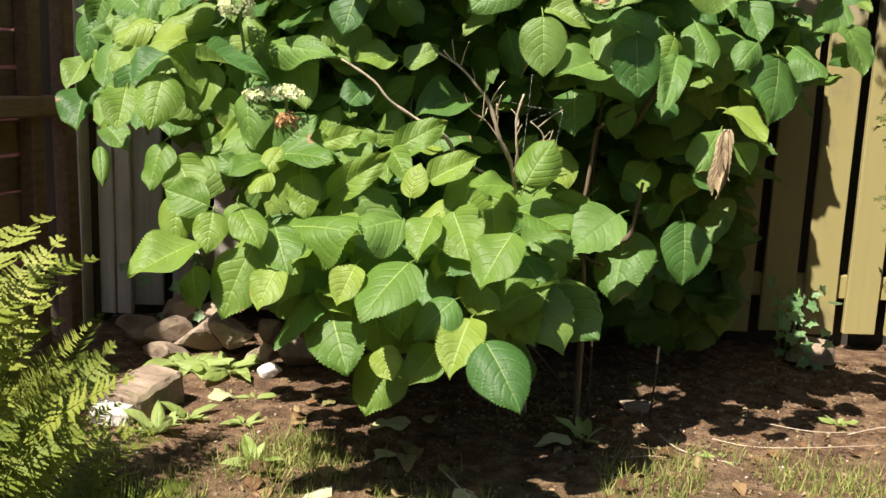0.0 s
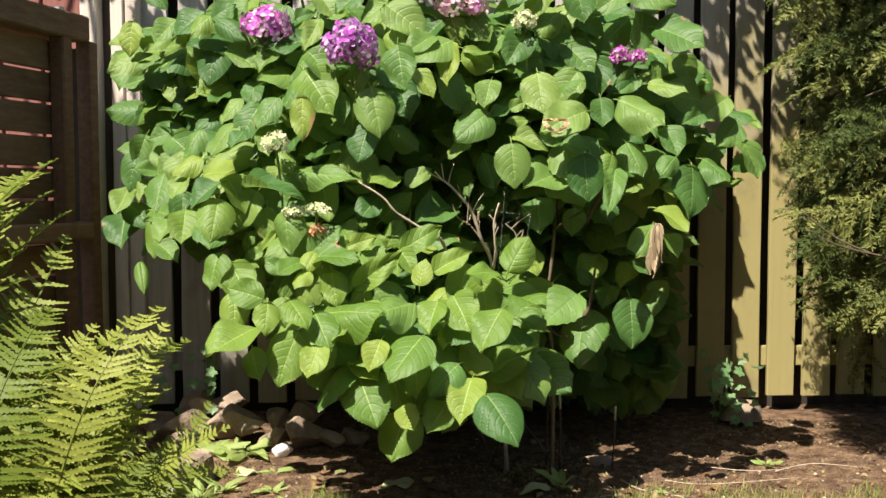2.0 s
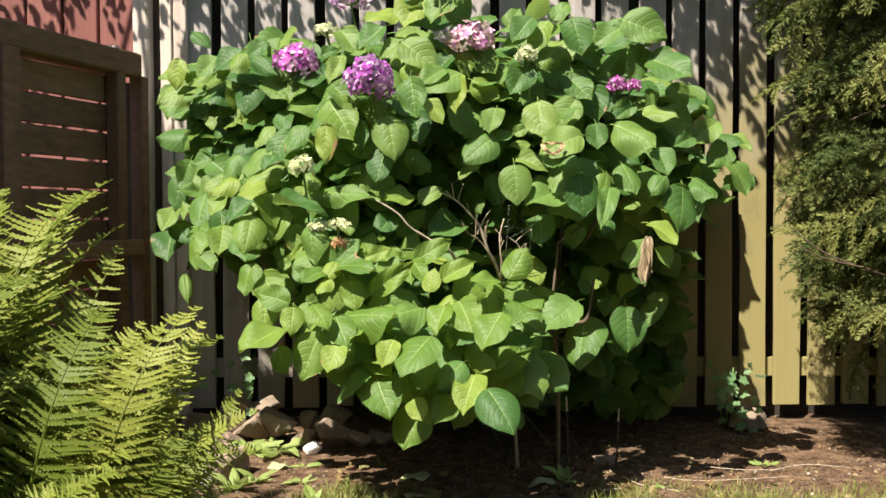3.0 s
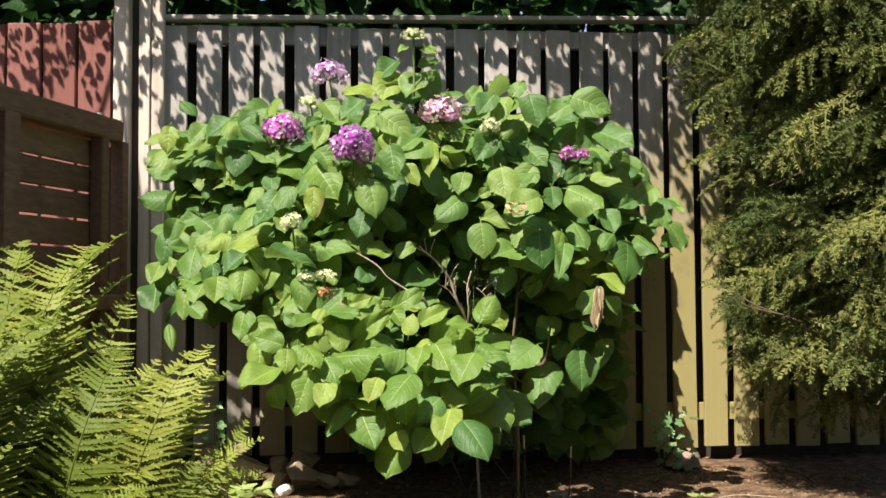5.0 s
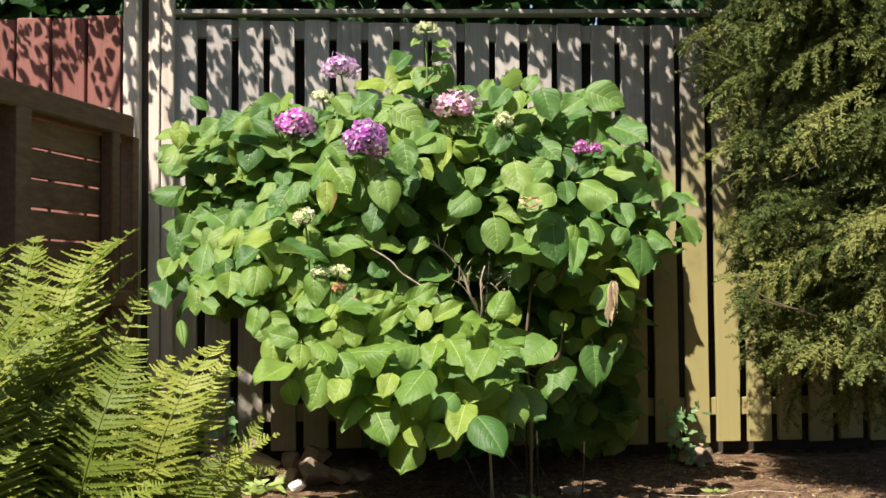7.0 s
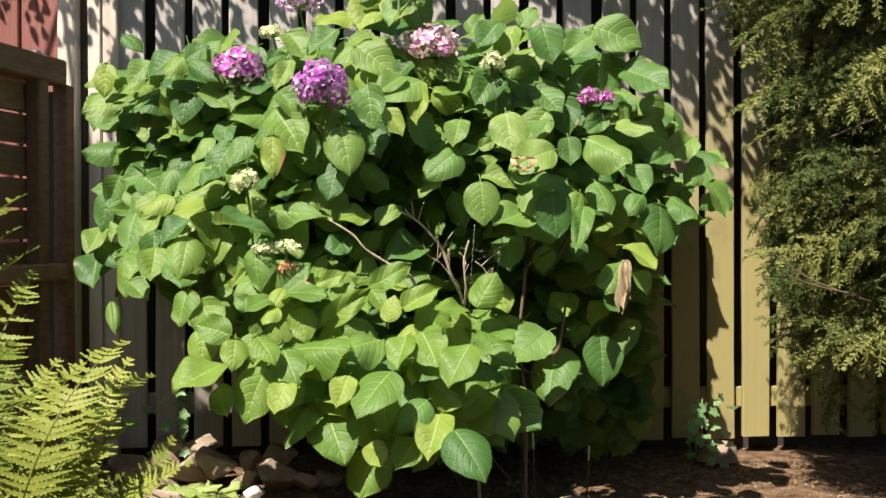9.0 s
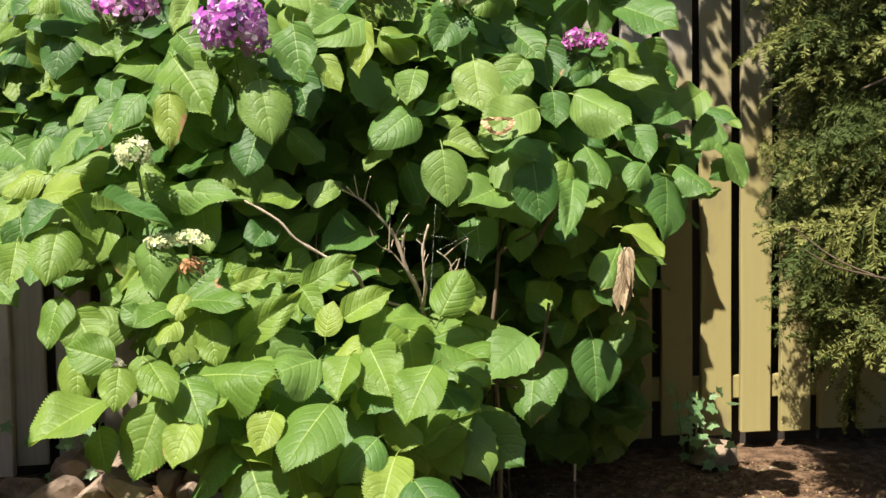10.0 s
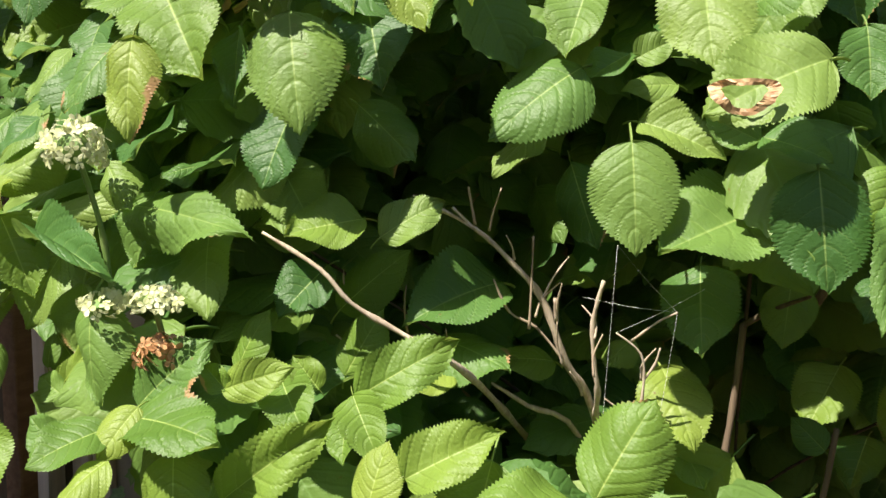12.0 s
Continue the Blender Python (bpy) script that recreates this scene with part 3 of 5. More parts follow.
foliage(
    (-0.208, 1.810, 1.119, -0.197, 1.021, 0.066),
    (-0.090, 1.900, 1.135, -0.105, 1.043, 0.046),
    (-0.169, 1.819, 1.064, -0.128, 1.016, 0.038),
    (-0.058, 2.005, 1.224, -0.007, 1.160, 0.068),
    (0.023, 2.199, 1.312, 0.059, 1.374, 0.065),
    (0.095, 1.983, 1.295, 0.043, 1.240, 0.057),
    (0.138, 1.991, 1.288, 0.085, 1.216, 0.057),
    (0.203, 2.059, 1.309, 0.234, 1.225, 0.077),
    (0.112, 2.145, 1.331, 0.084, 1.373, 0.057),
    (0.154, 2.115, 1.312, 0.193, 1.372, 0.053),
    (0.365, 2.111, 1.301, 0.257, 1.253, 0.060),
    (0.338, 2.101, 1.308, 0.465, 1.272, 0.087),
    (0.352, 2.151, 1.228, 0.278, 1.165, 0.064),
    (0.385, 2.126, 1.241, 0.384, 1.149, 0.067),
    (0.410, 2.097, 1.200, 0.537, 1.161, 0.084))
foliage(
    (0.164, 2.008, 1.222, 0.111, 1.176, 0.047),
    (0.085, 1.976, 1.172, 0.042, 1.096, 0.064),
    (0.185, 2.076, 1.155, 0.261, 1.095, 0.062),
    (0.256, 2.090, 1.125, 0.270, 1.031, 0.080),
    (0.358, 2.135, 1.109, 0.301, 1.053, 0.064),
    (0.376, 2.137, 1.082, 0.311, 1.045, 0.044),
    (0.316, 2.058, 1.016, 0.429, 0.975, 0.095),
    (0.399, 2.120, 1.062, 0.495, 1.054, 0.035),
    (0.421, 2.144, 1.124, 0.435, 1.067, 0.035),
    (0.613, 2.176, 1.031, 0.537, 0.976, 0.061),
    (0.547, 2.158, 1.021, 0.446, 1.046, 0.071),
    (0.289, 1.945, 0.877, 0.281, 0.821, 0.043),
    (0.295, 1.930, 0.843, 0.283, 0.749, 0.036),
    (0.643, 2.193, 0.969, 0.602, 0.910, 0.083),
    (0.669, 2.347, 1.001, 0.753, 0.976, 0.053))
foliage(
    (0.647, 2.171, 0.923, 0.711, 0.841, 0.086),
    (0.537, 2.109, 0.984, 0.492, 0.969, 0.035),
    (0.496, 2.034, 0.851, 0.507, 0.731, 0.099),
    (0.528, 2.068, 0.870, 0.600, 0.829, 0.062),
    (0.403, 1.995, 0.749, 0.486, 0.701, 0.067),
    (0.396, 2.004, 0.710, 0.363, 0.643, 0.044),
    (0.432, 2.018, 0.684, 0.466, 0.642, 0.048),
    (0.430, 2.045, 0.950, 0.468, 0.885, 0.048),
    (0.446, 1.989, 0.873, 0.413, 0.835, 0.040),
    (-0.474, 1.627, 0.565, -0.552, 0.593, 0.073),
    (-0.485, 1.597, 0.509, -0.589, 0.462, 0.065),
    (-0.461, 1.607, 0.560, -0.468, 0.495, 0.064),
    (-0.401, 1.622, 0.500, -0.452, 0.387, 0.073),
    (-0.371, 1.653, 0.533, -0.342, 0.466, 0.068),
    (-0.374, 1.705, 0.523, -0.250, 0.551, 0.063))
foliage(
    (-0.166, 1.721, 0.546, -0.261, 0.533, 0.067),
    (-0.140, 1.638, 0.489, -0.216, 0.413, 0.079),
    (-0.418, 1.616, 0.565, -0.378, 0.513, 0.038),
    (-0.350, 1.604, 0.475, -0.384, 0.416, 0.044),
    (-0.228, 1.632, 0.480, -0.256, 0.417, 0.053),
    (-0.498, 1.613, 0.463, -0.490, 0.402, 0.035),
    (-0.303, 1.635, 0.501, -0.337, 0.482, 0.024),
    (-0.287, 1.696, 0.398, -0.250, 0.297, 0.075),
    (-0.182, 1.713, 0.320, -0.219, 0.209, 0.070),
    (-0.186, 1.657, 0.336, -0.163, 0.284, 0.033),
    (-0.222, 1.738, 0.400, -0.190, 0.305, 0.084),
    (-0.090, 1.677, 0.340, -0.132, 0.275, 0.066),
    (-0.038, 1.667, 0.394, -0.072, 0.313, 0.071),
    (-0.009, 1.617, 0.371, 0.061, 0.290, 0.073),
    (-0.015, 1.732, 0.393, 0.091, 0.445, 0.070))
foliage(
    (-0.067, 1.677, 0.422, -0.127, 0.369, 0.057),
    (0.041, 1.792, 0.478, 0.094, 0.418, 0.069),
    (0.026, 1.673, 0.542, -0.027, 0.470, 0.063),
    (-0.082, 1.726, 0.566, -0.044, 0.495, 0.070),
    (-0.112, 1.706, 0.555, -0.142, 0.489, 0.060),
    (0.026, 1.783, 0.565, 0.123, 0.544, 0.090),
    (0.246, 2.129, 0.486, 0.220, 0.364, 0.095),
    (0.349, 2.043, 0.525, 0.366, 0.405, 0.089),
    (0.331, 2.264, 0.530, 0.309, 0.477, 0.070),
    (0.454, 2.290, 0.517, 0.426, 0.450, 0.052),
    (0.298, 2.288, 0.616, 0.258, 0.543, 0.082),
    (0.399, 2.282, 0.591, 0.349, 0.530, 0.070),
    (0.385, 2.245, 0.607, 0.426, 0.576, 0.037),
    (0.067, 1.853, 0.504, 0.130, 0.474, 0.032),
    (0.329, 2.333, 0.398, 0.381, 0.341, 0.064))
foliage(
    (0.465, 2.353, 0.537, 0.488, 0.473, 0.047),
    (-0.430, 1.860, 1.070, -0.364, 0.980, 0.079),
    (-0.423, 1.800, 1.003, -0.425, 0.909, 0.051),
    (-0.599, 1.950, 1.014, -0.660, 0.963, 0.042),
    (-0.272, 1.830, 1.026, -0.246, 0.933, 0.077),
    (-0.344, 1.870, 1.018, -0.345, 0.942, 0.037),
    (-0.280, 1.870, 0.943, -0.311, 0.872, 0.062),
    (-0.401, 1.880, 0.877, -0.430, 0.874, 0.027),
    (-0.481, 1.880, 0.834, -0.332, 0.842, 0.040),
    (-0.590, 1.850, 0.812, -0.478, 0.857, 0.037),
    (-0.568, 1.830, 0.799, -0.446, 0.819, 0.026),
    (-0.639, 1.850, 0.855, -0.551, 0.909, 0.045),
    (-0.490, 1.850, 0.880, -0.459, 0.841, 0.034),
    (-0.567, 1.850, 0.931, -0.603, 0.894, 0.033),
    (-0.397, 1.900, 0.816, -0.389, 0.738, 0.051))
foliage(
    (-0.215, 1.880, 0.825, -0.284, 0.816, 0.056),
    (-0.198, 1.880, 0.806, -0.139, 0.849, 0.042),
    (-0.271, 1.920, 0.771, -0.314, 0.725, 0.057),
    (-0.262, 1.930, 0.721, -0.190, 0.792, 0.051),
    (-0.094, 1.980, 0.751, -0.178, 0.739, 0.060),
    (-0.244, 1.900, 0.657, -0.206, 0.728, 0.051),
    (-0.207, 1.830, 0.652, -0.113, 0.715, 0.049),
    (-0.212, 1.820, 0.635, -0.213, 0.599, 0.046),
    (-0.206, 1.820, 0.658, -0.173, 0.609, 0.031),
    (-0.241, 1.820, 0.661, -0.267, 0.695, 0.041),
    (-0.280, 1.820, 0.667, -0.250, 0.635, 0.055),
    (-0.135, 1.930, 0.660, -0.179, 0.653, 0.041),
    (-0.162, 1.970, 0.687, -0.084, 0.691, 0.047),
    (-0.040, 2.020, 0.659, -0.096, 0.674, 0.036),
    (-0.123, 1.720, 0.615, -0.042, 0.664, 0.051))
foliage(
    (0.039, 1.710, 0.617, 0.079, 0.699, 0.084),
    (-0.153, 1.710, 0.586, -0.145, 0.647, 0.061),
    (0.019, 1.710, 0.613, -0.046, 0.629, 0.031),
    (-0.299, 1.730, 0.577, -0.195, 0.661, 0.051),
    (-0.383, 1.730, 0.657, -0.408, 0.622, 0.044),
    (-0.389, 1.730, 0.646, -0.298, 0.664, 0.041),
    (-0.390, 1.690, 0.618, -0.427, 0.595, 0.045),
    (-0.452, 1.710, 0.615, -0.491, 0.644, 0.062),
    (-0.410, 1.720, 0.637, -0.465, 0.624, 0.037),
    (-0.403, 1.760, 0.648, -0.338, 0.717, 0.060),
    (-0.320, 1.780, 0.665, -0.345, 0.690, 0.036),
    (-0.323, 1.780, 0.665, -0.258, 0.691, 0.036),
    (-0.344, 1.850, 0.668, -0.318, 0.734, 0.044),
    (-0.518, 1.800, 0.642, -0.554, 0.660, 0.039),
    (-0.533, 1.820, 0.642, -0.487, 0.705, 0.023))
foliage(
    (-0.557, 1.830, 0.662, -0.555, 0.700, 0.025),
    (0.001, 1.930, 1.052, -0.016, 0.994, 0.066),
    (-0.046, 1.970, 1.009, -0.090, 1.026, 0.032),
    (-0.002, 1.920, 0.975, -0.080, 0.927, 0.074),
    (-0.056, 2.000, 0.920, -0.106, 0.879, 0.033),
    (0.042, 1.950, 0.990, 0.001, 0.969, 0.040),
    (0.046, 1.970, 0.987, 0.086, 1.007, 0.033),
    (0.089, 1.970, 0.960, 0.038, 0.964, 0.025),
    (0.110, 1.930, 1.069, 0.121, 0.982, 0.084),
    (0.221, 1.880, 0.974, 0.124, 0.943, 0.067),
    (0.260, 1.950, 1.011, 0.269, 0.945, 0.068),
    (0.170, 1.930, 0.906, 0.231, 0.896, 0.051),
    (0.217, 1.900, 0.877, 0.229, 0.770, 0.096),
    (0.049, 1.900, 0.903, 0.061, 0.804, 0.089),
    (-0.019, 1.980, 0.881, 0.011, 0.800, 0.048))
foliage(
    (0.185, 1.970, 0.839, 0.088, 0.812, 0.073),
    (0.052, 1.950, 0.923, 0.135, 0.903, 0.041),
    (0.167, 1.930, 0.903, 0.114, 0.929, 0.036),
    (0.116, 2.000, 0.774, 0.119, 0.705, 0.058),
    (0.078, 2.020, 0.659, 0.121, 0.593, 0.056),
    (0.216, 2.100, 0.747, 0.210, 0.694, 0.045),
    (0.259, 2.100, 0.555, 0.224, 0.591, 0.037),
    (0.094, 2.050, 0.573, 0.131, 0.539, 0.039),
    (0.305, 2.050, 0.757, 0.286, 0.728, 0.031),
    (0.044, 2.060, 0.681, 0.016, 0.660, 0.031),
    (-0.172, 1.970, 1.078, -0.168, 1.029, 0.043))


# leaves that close the gaps between the larger ones
fill_rng = random.Random(29)
for i in range(2600):
    x, z = fill_rng.uniform(-0.96, 0.64), fill_rng.uniform(0.34, 1.24)
    near = sorted((math.hypot(a[0] - x, a[2] - z), a[1]) for a in ANCHORS)[:5]
    dim = (-0.20 < x < 0.14 and 0.66 < z < 1.00) or (-0.46 < x < -0.10 and 0.72 < z < 0.80) or (0.06 < x < 0.60 and z < 0.86) or (z < 0.45 and x < -0.3) or (x < -0.56 and z < 0.68)
    if near[0][0] < (0.046 if x < -0.25 and z > 0.76 else 0.050 if x < 0.10 else 0.066) or near[3][0] > 0.112 or dim:
        continue
    y = sum(n[1] for n in near[:4]) / 4 + fill_rng.uniform(0.0, 0.04)
    size = fill_rng.uniform(0.074, 0.112)
    way = Vector((0.7 * (x + 0.15) + fill_rng.gauss(0, 0.55), fill_rng.uniform(-0.6, -0.2), fill_rng.uniform(-1.1, 0.1))).normalized()
    base = Vector((x, y, z)) - way * size * 0.4
    put("leaf", leaf_mesh(fill_rng, x, z), bush, bush_at @ leaf_pose(base, base + way * size, size * fill_rng.uniform(0.66, 0.78), (fill_rng.uniform(-0.3, 0.15), -0.8, 0.58) if z > 0.80 else (fill_rng.uniform(-0.3, 0.15), -0.6, 0.75), fill_rng.uniform(-0.3, 0.3)))
    ANCHORS.append((x, y, z))

# smaller leaves between the outer ones
young_rng = random.Random(17)
for i in range(70):
    ax, ay, az = young_rng.choice(ANCHORS)
    c = Vector((ax + young_rng.gauss(0, 0.05), ay + young_rng.uniform(0.03, 0.12), az + young_rng.gauss(0, 0.05)))
    if c.z < 0.36 or (c.x < -0.56 and c.z < 0.68) or (c.x > 0.3 and i % 2) or (-0.52 < c.x < 0.16 and 0.58 < c.z < 1.04) or (0.12 < c.x < 0.6 and c.z < 0.75):
        continue
    way = Vector((young_rng.uniform(-1, 1), young_rng.uniform(-0.8, -0.1), young_rng.uniform(-1.0, 0.3))).normalized()
    size = young_rng.uniform(0.055, 0.10)
    put("leaf", leaf_mesh(young_rng, c.x, c.z), bush, bush_at @ leaf_pose(c, c + way * size, size * young_rng.uniform(0.6, 0.8), (young_rng.uniform(-0.4, 0.3), -0.65, 0.65), young_rng.uniform(-0.4, 0.4)))

# inner leaves, deeper in the bush
inner_rng = random.Random(5)
poses = []
FRONT = [a for a in ANCHORS if a[2] < 0.72 and a[0] < 0.15 and a[0] > -0.5]
for i in range(3700):
    ax, ay, az = inner_rng.choice(ANCHORS)
    deep = 0.26 + 0.58 * inner_rng.random() ** 0.8
    if i >= 1700 and az > 0.98:
        deep = inner_rng.uniform(0.09, 0.28)
    elif i >= 2700 and az > 0.88:
        deep = inner_rng.uniform(0.07, 0.24)
    shrink = 1 - 0.12 * deep
    c = Vector((ax * shrink + inner_rng.gauss(0, 0.045), min(ay + deep, 2.78), az + inner_rng.gauss(0, 0.05) - 0.02))
    hollow = -0.30 < c.x < 0.16 and 0.58 < c.z < 1.06 and c.y < 2.22
    gap = 0.08 < c.x < 0.62 and c.z < 0.80 and c.y < 2.62
    sunlit = c.x + 0.37 * c.z < -0.62 and c.y + 0.58 * c.z < 2.75
    if c.z < 0.28 or c.z > 1.31 or sunlit or hollow or gap or (c.x < -0.56 and c.z < 0.66) or (c.x < -0.35 and c.z < 0.30):
        continue
    way = Vector((inner_rng.uniform(-1, 1), inner_rng.uniform(-0.9, 0.3), inner_rng.uniform(-1, 0.15))).normalized()
    size = inner_rng.uniform(0.09, 0.15)
    poses.append((inner_rng.randrange(5), leaf_pose(c, c + way * size, size * inner_rng.uniform(0.62, 0.78), (inner_rng.uniform(-0.5, 0.4), -0.6, 0.75), inner_rng.uniform(-0.4, 0.4))))
for i in range(3500):
    c = Vector((inner_rng.uniform(-0.60, 0.42), inner_rng.uniform(2.44, 2.86), 0))
    c.z = inner_rng.uniform(0.55, 1.24 - 0.35 * max(0, c.x - 0.40))
    if i >= 2900:
        c = Vector((inner_rng.uniform(0.30, 0.66), inner_rng.uniform(2.55, 2.86), inner_rng.uniform(0.88, 1.22)))
    elif i >= 2500:
        c = Vector((inner_rng.uniform(0.02, 0.58), inner_rng.uniform(2.25, 2.50), inner_rng.uniform(0.82, 1.10)))
    elif i >= 2300:
        ax, ay, az = inner_rng.choice(FRONT)
        c = Vector((ax + inner_rng.gauss(0, 0.05), ay + inner_rng.uniform(0.09, 0.20), az + inner_rng.gauss(0, 0.05)))
    elif i >= 1500:
        # added low leaves that cover the boards to darken the space beneath
        c = Vector((inner_rng.uniform(-0.38, 0.58), inner_rng.uniform(2.66, 2.90), inner_rng.uniform(0.16, 0.80)))
    if 2300 <= i < 2500 and (c.z < 0.40 or c.x < -0.42 or (-0.24 < c.x < 0.14 and c.z > 0.56)):
        continue
    way = Vector((inner_rng.uniform(-1, 1), inner_rng.uniform(-0.9, 0.3), inner_rng.uniform(-1, 0.15))).normalized()
    size = inner_rng.uniform(0.10, 0.15)
    poses.append((inner_rng.randrange(5), leaf_pose(c, c + way * size, size * 0.72, (inner_rng.uniform(-0.5, 0.4), -0.5, 0.8), inner_rng.uniform(-0.4, 0.4))))

def clear_of_boards(m):
    """Whether a leaf's shadow stays off the sunny strip of the fence."""
    c = m.translation
    k = (3.02 - c.y) / 0.58
    near = k - 0.26
    return not (c.x + 0.37 * k > 0.76 and 0.0 < c.z - k < 0.80) and not (c.x + 0.37 * near > 0.69 and 0.0 < c.z - near < 0.35)


poses = [(k, m) for k, m in poses if clear_of_boards(m)]
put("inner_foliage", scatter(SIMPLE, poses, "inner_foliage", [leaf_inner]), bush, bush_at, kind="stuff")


def stem(points, r0, r1, mat=wood_stem, name="stem", label=""):
    r0, r1 = (r0 * 0.58, r1 * 0.58) if mat is wood_twig else (r0, r1)
    put(name, tube([Vector(p) for p in points], r0, r1, 6, mat, name, len(bush.children)), bush, bush_at, label)


# main stems from the ground
stem_rng = random.Random(8)
for i in range(5):
    a = stem_rng.choice(ANCHORS)
    root = Vector((0.08 + stem_rng.uniform(-0.30, 0.30), 2.36 + stem_rng.uniform(-0.12, 0.16), 0.0))
    goal = Vector((a[0], a[1] + 0.07, a[2] - 0.03))
    middle = root.lerp(goal, 0.5) + Vector((0, 0.10, 0.10))
    stem((root, root.lerp(middle, 0.5) + Vector((0, 0.03, 0.02)), middle, goal), 0.0026, 0.0020, wood_bark)
# bare stems in the hollow of the bush
stem(((-0.304, 1.831, 0.813), (-0.247, 1.840, 0.777), (-0.218, 1.849, 0.743), (-0.169, 1.868, 0.710), (-0.116, 1.877, 0.679), (-0.10, 1.98, 0.62), (-0.08, 2.10, 0.54)), 0.003, 0.007, wood_twig)
stem(((-0.175, 1.92, 0.847), (-0.110, 1.92, 0.815), (-0.073, 1.93, 0.780), (-0.043, 1.95, 0.739), (-0.020, 1.97, 0.669), (0.006, 2.02, 0.60), (0.03, 2.2, 0.35), (0.05, 2.3, 0.0)), 0.0028, 0.010, wood_twig)
stem(((-0.116, 1.92, 0.857), (-0.110, 1.925, 0.818)), 0.002, 0.003, wood_twig)
stem(((-0.130, 1.91, 0.836), (-0.112, 1.922, 0.816)), 0.002, 0.003, wood_twig)
stem(((-0.050, 1.93, 0.807), (-0.052, 1.935, 0.76), (-0.055, 1.94, 0.709)), 0.0016, 0.0028, wood_twig)
stem(((-0.091, 1.93, 0.761), (-0.076, 1.94, 0.726), (-0.049, 1.95, 0.709), (-0.022, 1.96, 0.674)), 0.0018, 0.003, wood_twig)
stem(((0.021, 1.94, 0.762), (0.010, 1.95, 0.718), (0.011, 1.96, 0.670), (0.014, 1.97, 0.641), (0.008, 2.01, 0.60)), 0.0035, 0.006, wood_twig)
stem(((0.036, 1.92, 0.713), (0.060, 1.93, 0.691), (0.063, 1.94, 0.656), (0.055, 1.95, 0.600)), 0.0016, 0.003, wood_twig)
stem(((0.079, 1.93, 0.698), (0.074, 1.935, 0.680), (0.063, 1.94, 0.662)), 0.0015, 0.0025, wood_twig)
stem(((0.095, 1.92, 0.736), (0.076, 1.93, 0.724), (0.05, 1.95, 0.70)), 0.0015, 0.0025, wood_twig)
stem(((-0.028, 1.94, 0.742), (-0.028, 1.95, 0.716)), 0.004, 0.005, wood_twig)
stem(((-0.270, 1.94, 0.692), (-0.244, 1.94, 0.677), (-0.200, 1.95, 0.672)), 0.002, 0.003, wood_twig)
stem(((-0.159, 1.94, 0.660), (-0.122, 1.95, 0.647)), 0.003, 0.004, wood_twig)
stem(((-0.103, 1.98, 0.639), (-0.066, 2.0, 0.611), (-0.010, 2.05, 0.56), (0.05, 2.2, 0.3)), 0.003, 0.007, wood_twig)
stem(((0.167, 2.12, 0.693), (0.158, 2.12, 0.596), (0.148, 2.12, 0.491), (0.165, 2.14, 0.351), (0.17, 2.2, 0.1), (0.17, 2.22, 0.0)), 0.004, 0.007)
stem(((0.167, 2.12, 0.693), (0.20, 2.08, 0.72), (0.23, 2.04, 0.74)), 0.004, 0.002)
stem(((0.183, 2.10, 0.456), (0.215, 2.06, 0.475), (0.245, 2.05, 0.490), (0.263, 2.05, 0.596)), 0.007, 0.003)
stem(((0.148, 2.10, 0.456), (0.165, 2.08, 0.429), (0.195, 2.05, 0.424)), 0.003, 0.003)
stem(((0.148, 2.12, 0.50), (0.160, 2.11, 0.46), (0.183, 2.10, 0.456)), 0.007, 0.007)
# pale tops; dark bark on the feet stands for the bush's shade
stem(((0.196, 2.30, 0.225), (0.198, 2.30, 0.18)), 0.006, 0.006, wood_twig)
stem(((0.198, 2.30, 0.18), (0.199, 2.30, 0.09), (0.20, 2.31, 0.0)), 0.003, 0.004, wood_bark)
stem(((0.352, 2.30, 0.190), (0.351, 2.30, 0.15)), 0.005, 0.005, wood_twig)
stem(((0.351, 2.30, 0.15), (0.348, 2.30, 0.08), (0.345, 2.31, 0.0)), 0.003, 0.003, wood_bark)
stem(((0.46, 2.20, 0.95), (0.36, 2.17, 0.85), (0.30, 2.16, 0.80), (0.25, 2.2, 0.7)), 0.003, 0.006)


# small forks on the bare stems
fork_rng = random.Random(61)
for x, z in ((-0.19, 0.697), (-0.135, 0.664), (-0.073, 0.78), (-0.043, 0.74), (-0.02, 0.67), (0.012, 0.70), (0.012, 0.66), (0.06, 0.66), (0.055, 0.62), (-0.05, 0.72), (0.0, 0.64), (-0.028, 0.72), (-0.25, 0.73), (-0.1, 0.81)):
    for k in range(1):
        p = Vector((x, 1.948, z))
        q = p + Vector((fork_rng.uniform(-0.035, 0.035), fork_rng.uniform(-0.02, 0.01), fork_rng.uniform(0.02, 0.06)))
        stem((q, p.lerp(q, 0.5) + Vector((fork_rng.uniform(-0.008, 0.008), 0, 0)), p), 0.0012, 0.0026, wood_twig)


# flower heads
def floret(size):
    """Four broad petals, slightly cupped."""
    verts, faces, uvs = [], [], []
    for k in range(4):
        a = k * math.pi / 2
        ca, sa = math.cos(a), math.sin(a)
        b = len(verts)
        for x, y, z in ((0, 0.04, 0), (-0.36, 0.45, 0.10), (-0.30, 0.85, 0.05), (0, 1.0, -0.02), (0.30, 0.85, 0.05), (0.36, 0.45, 0.10), (0, 0.5, 0.02)):
            verts.append(((x * ca - y * sa) * size, (x * sa + y * ca) * size, z * size))
            uvs.append((0.5, 0.5))
        faces += [(b, b + 6, b + 1), (b + 1, b + 6, b + 2), (b + 2, b + 6, b + 3), (b + 3, b + 6, b + 4), (b + 4, b + 6, b + 5), (b + 5, b + 6, b)]
    return verts, faces, uvs


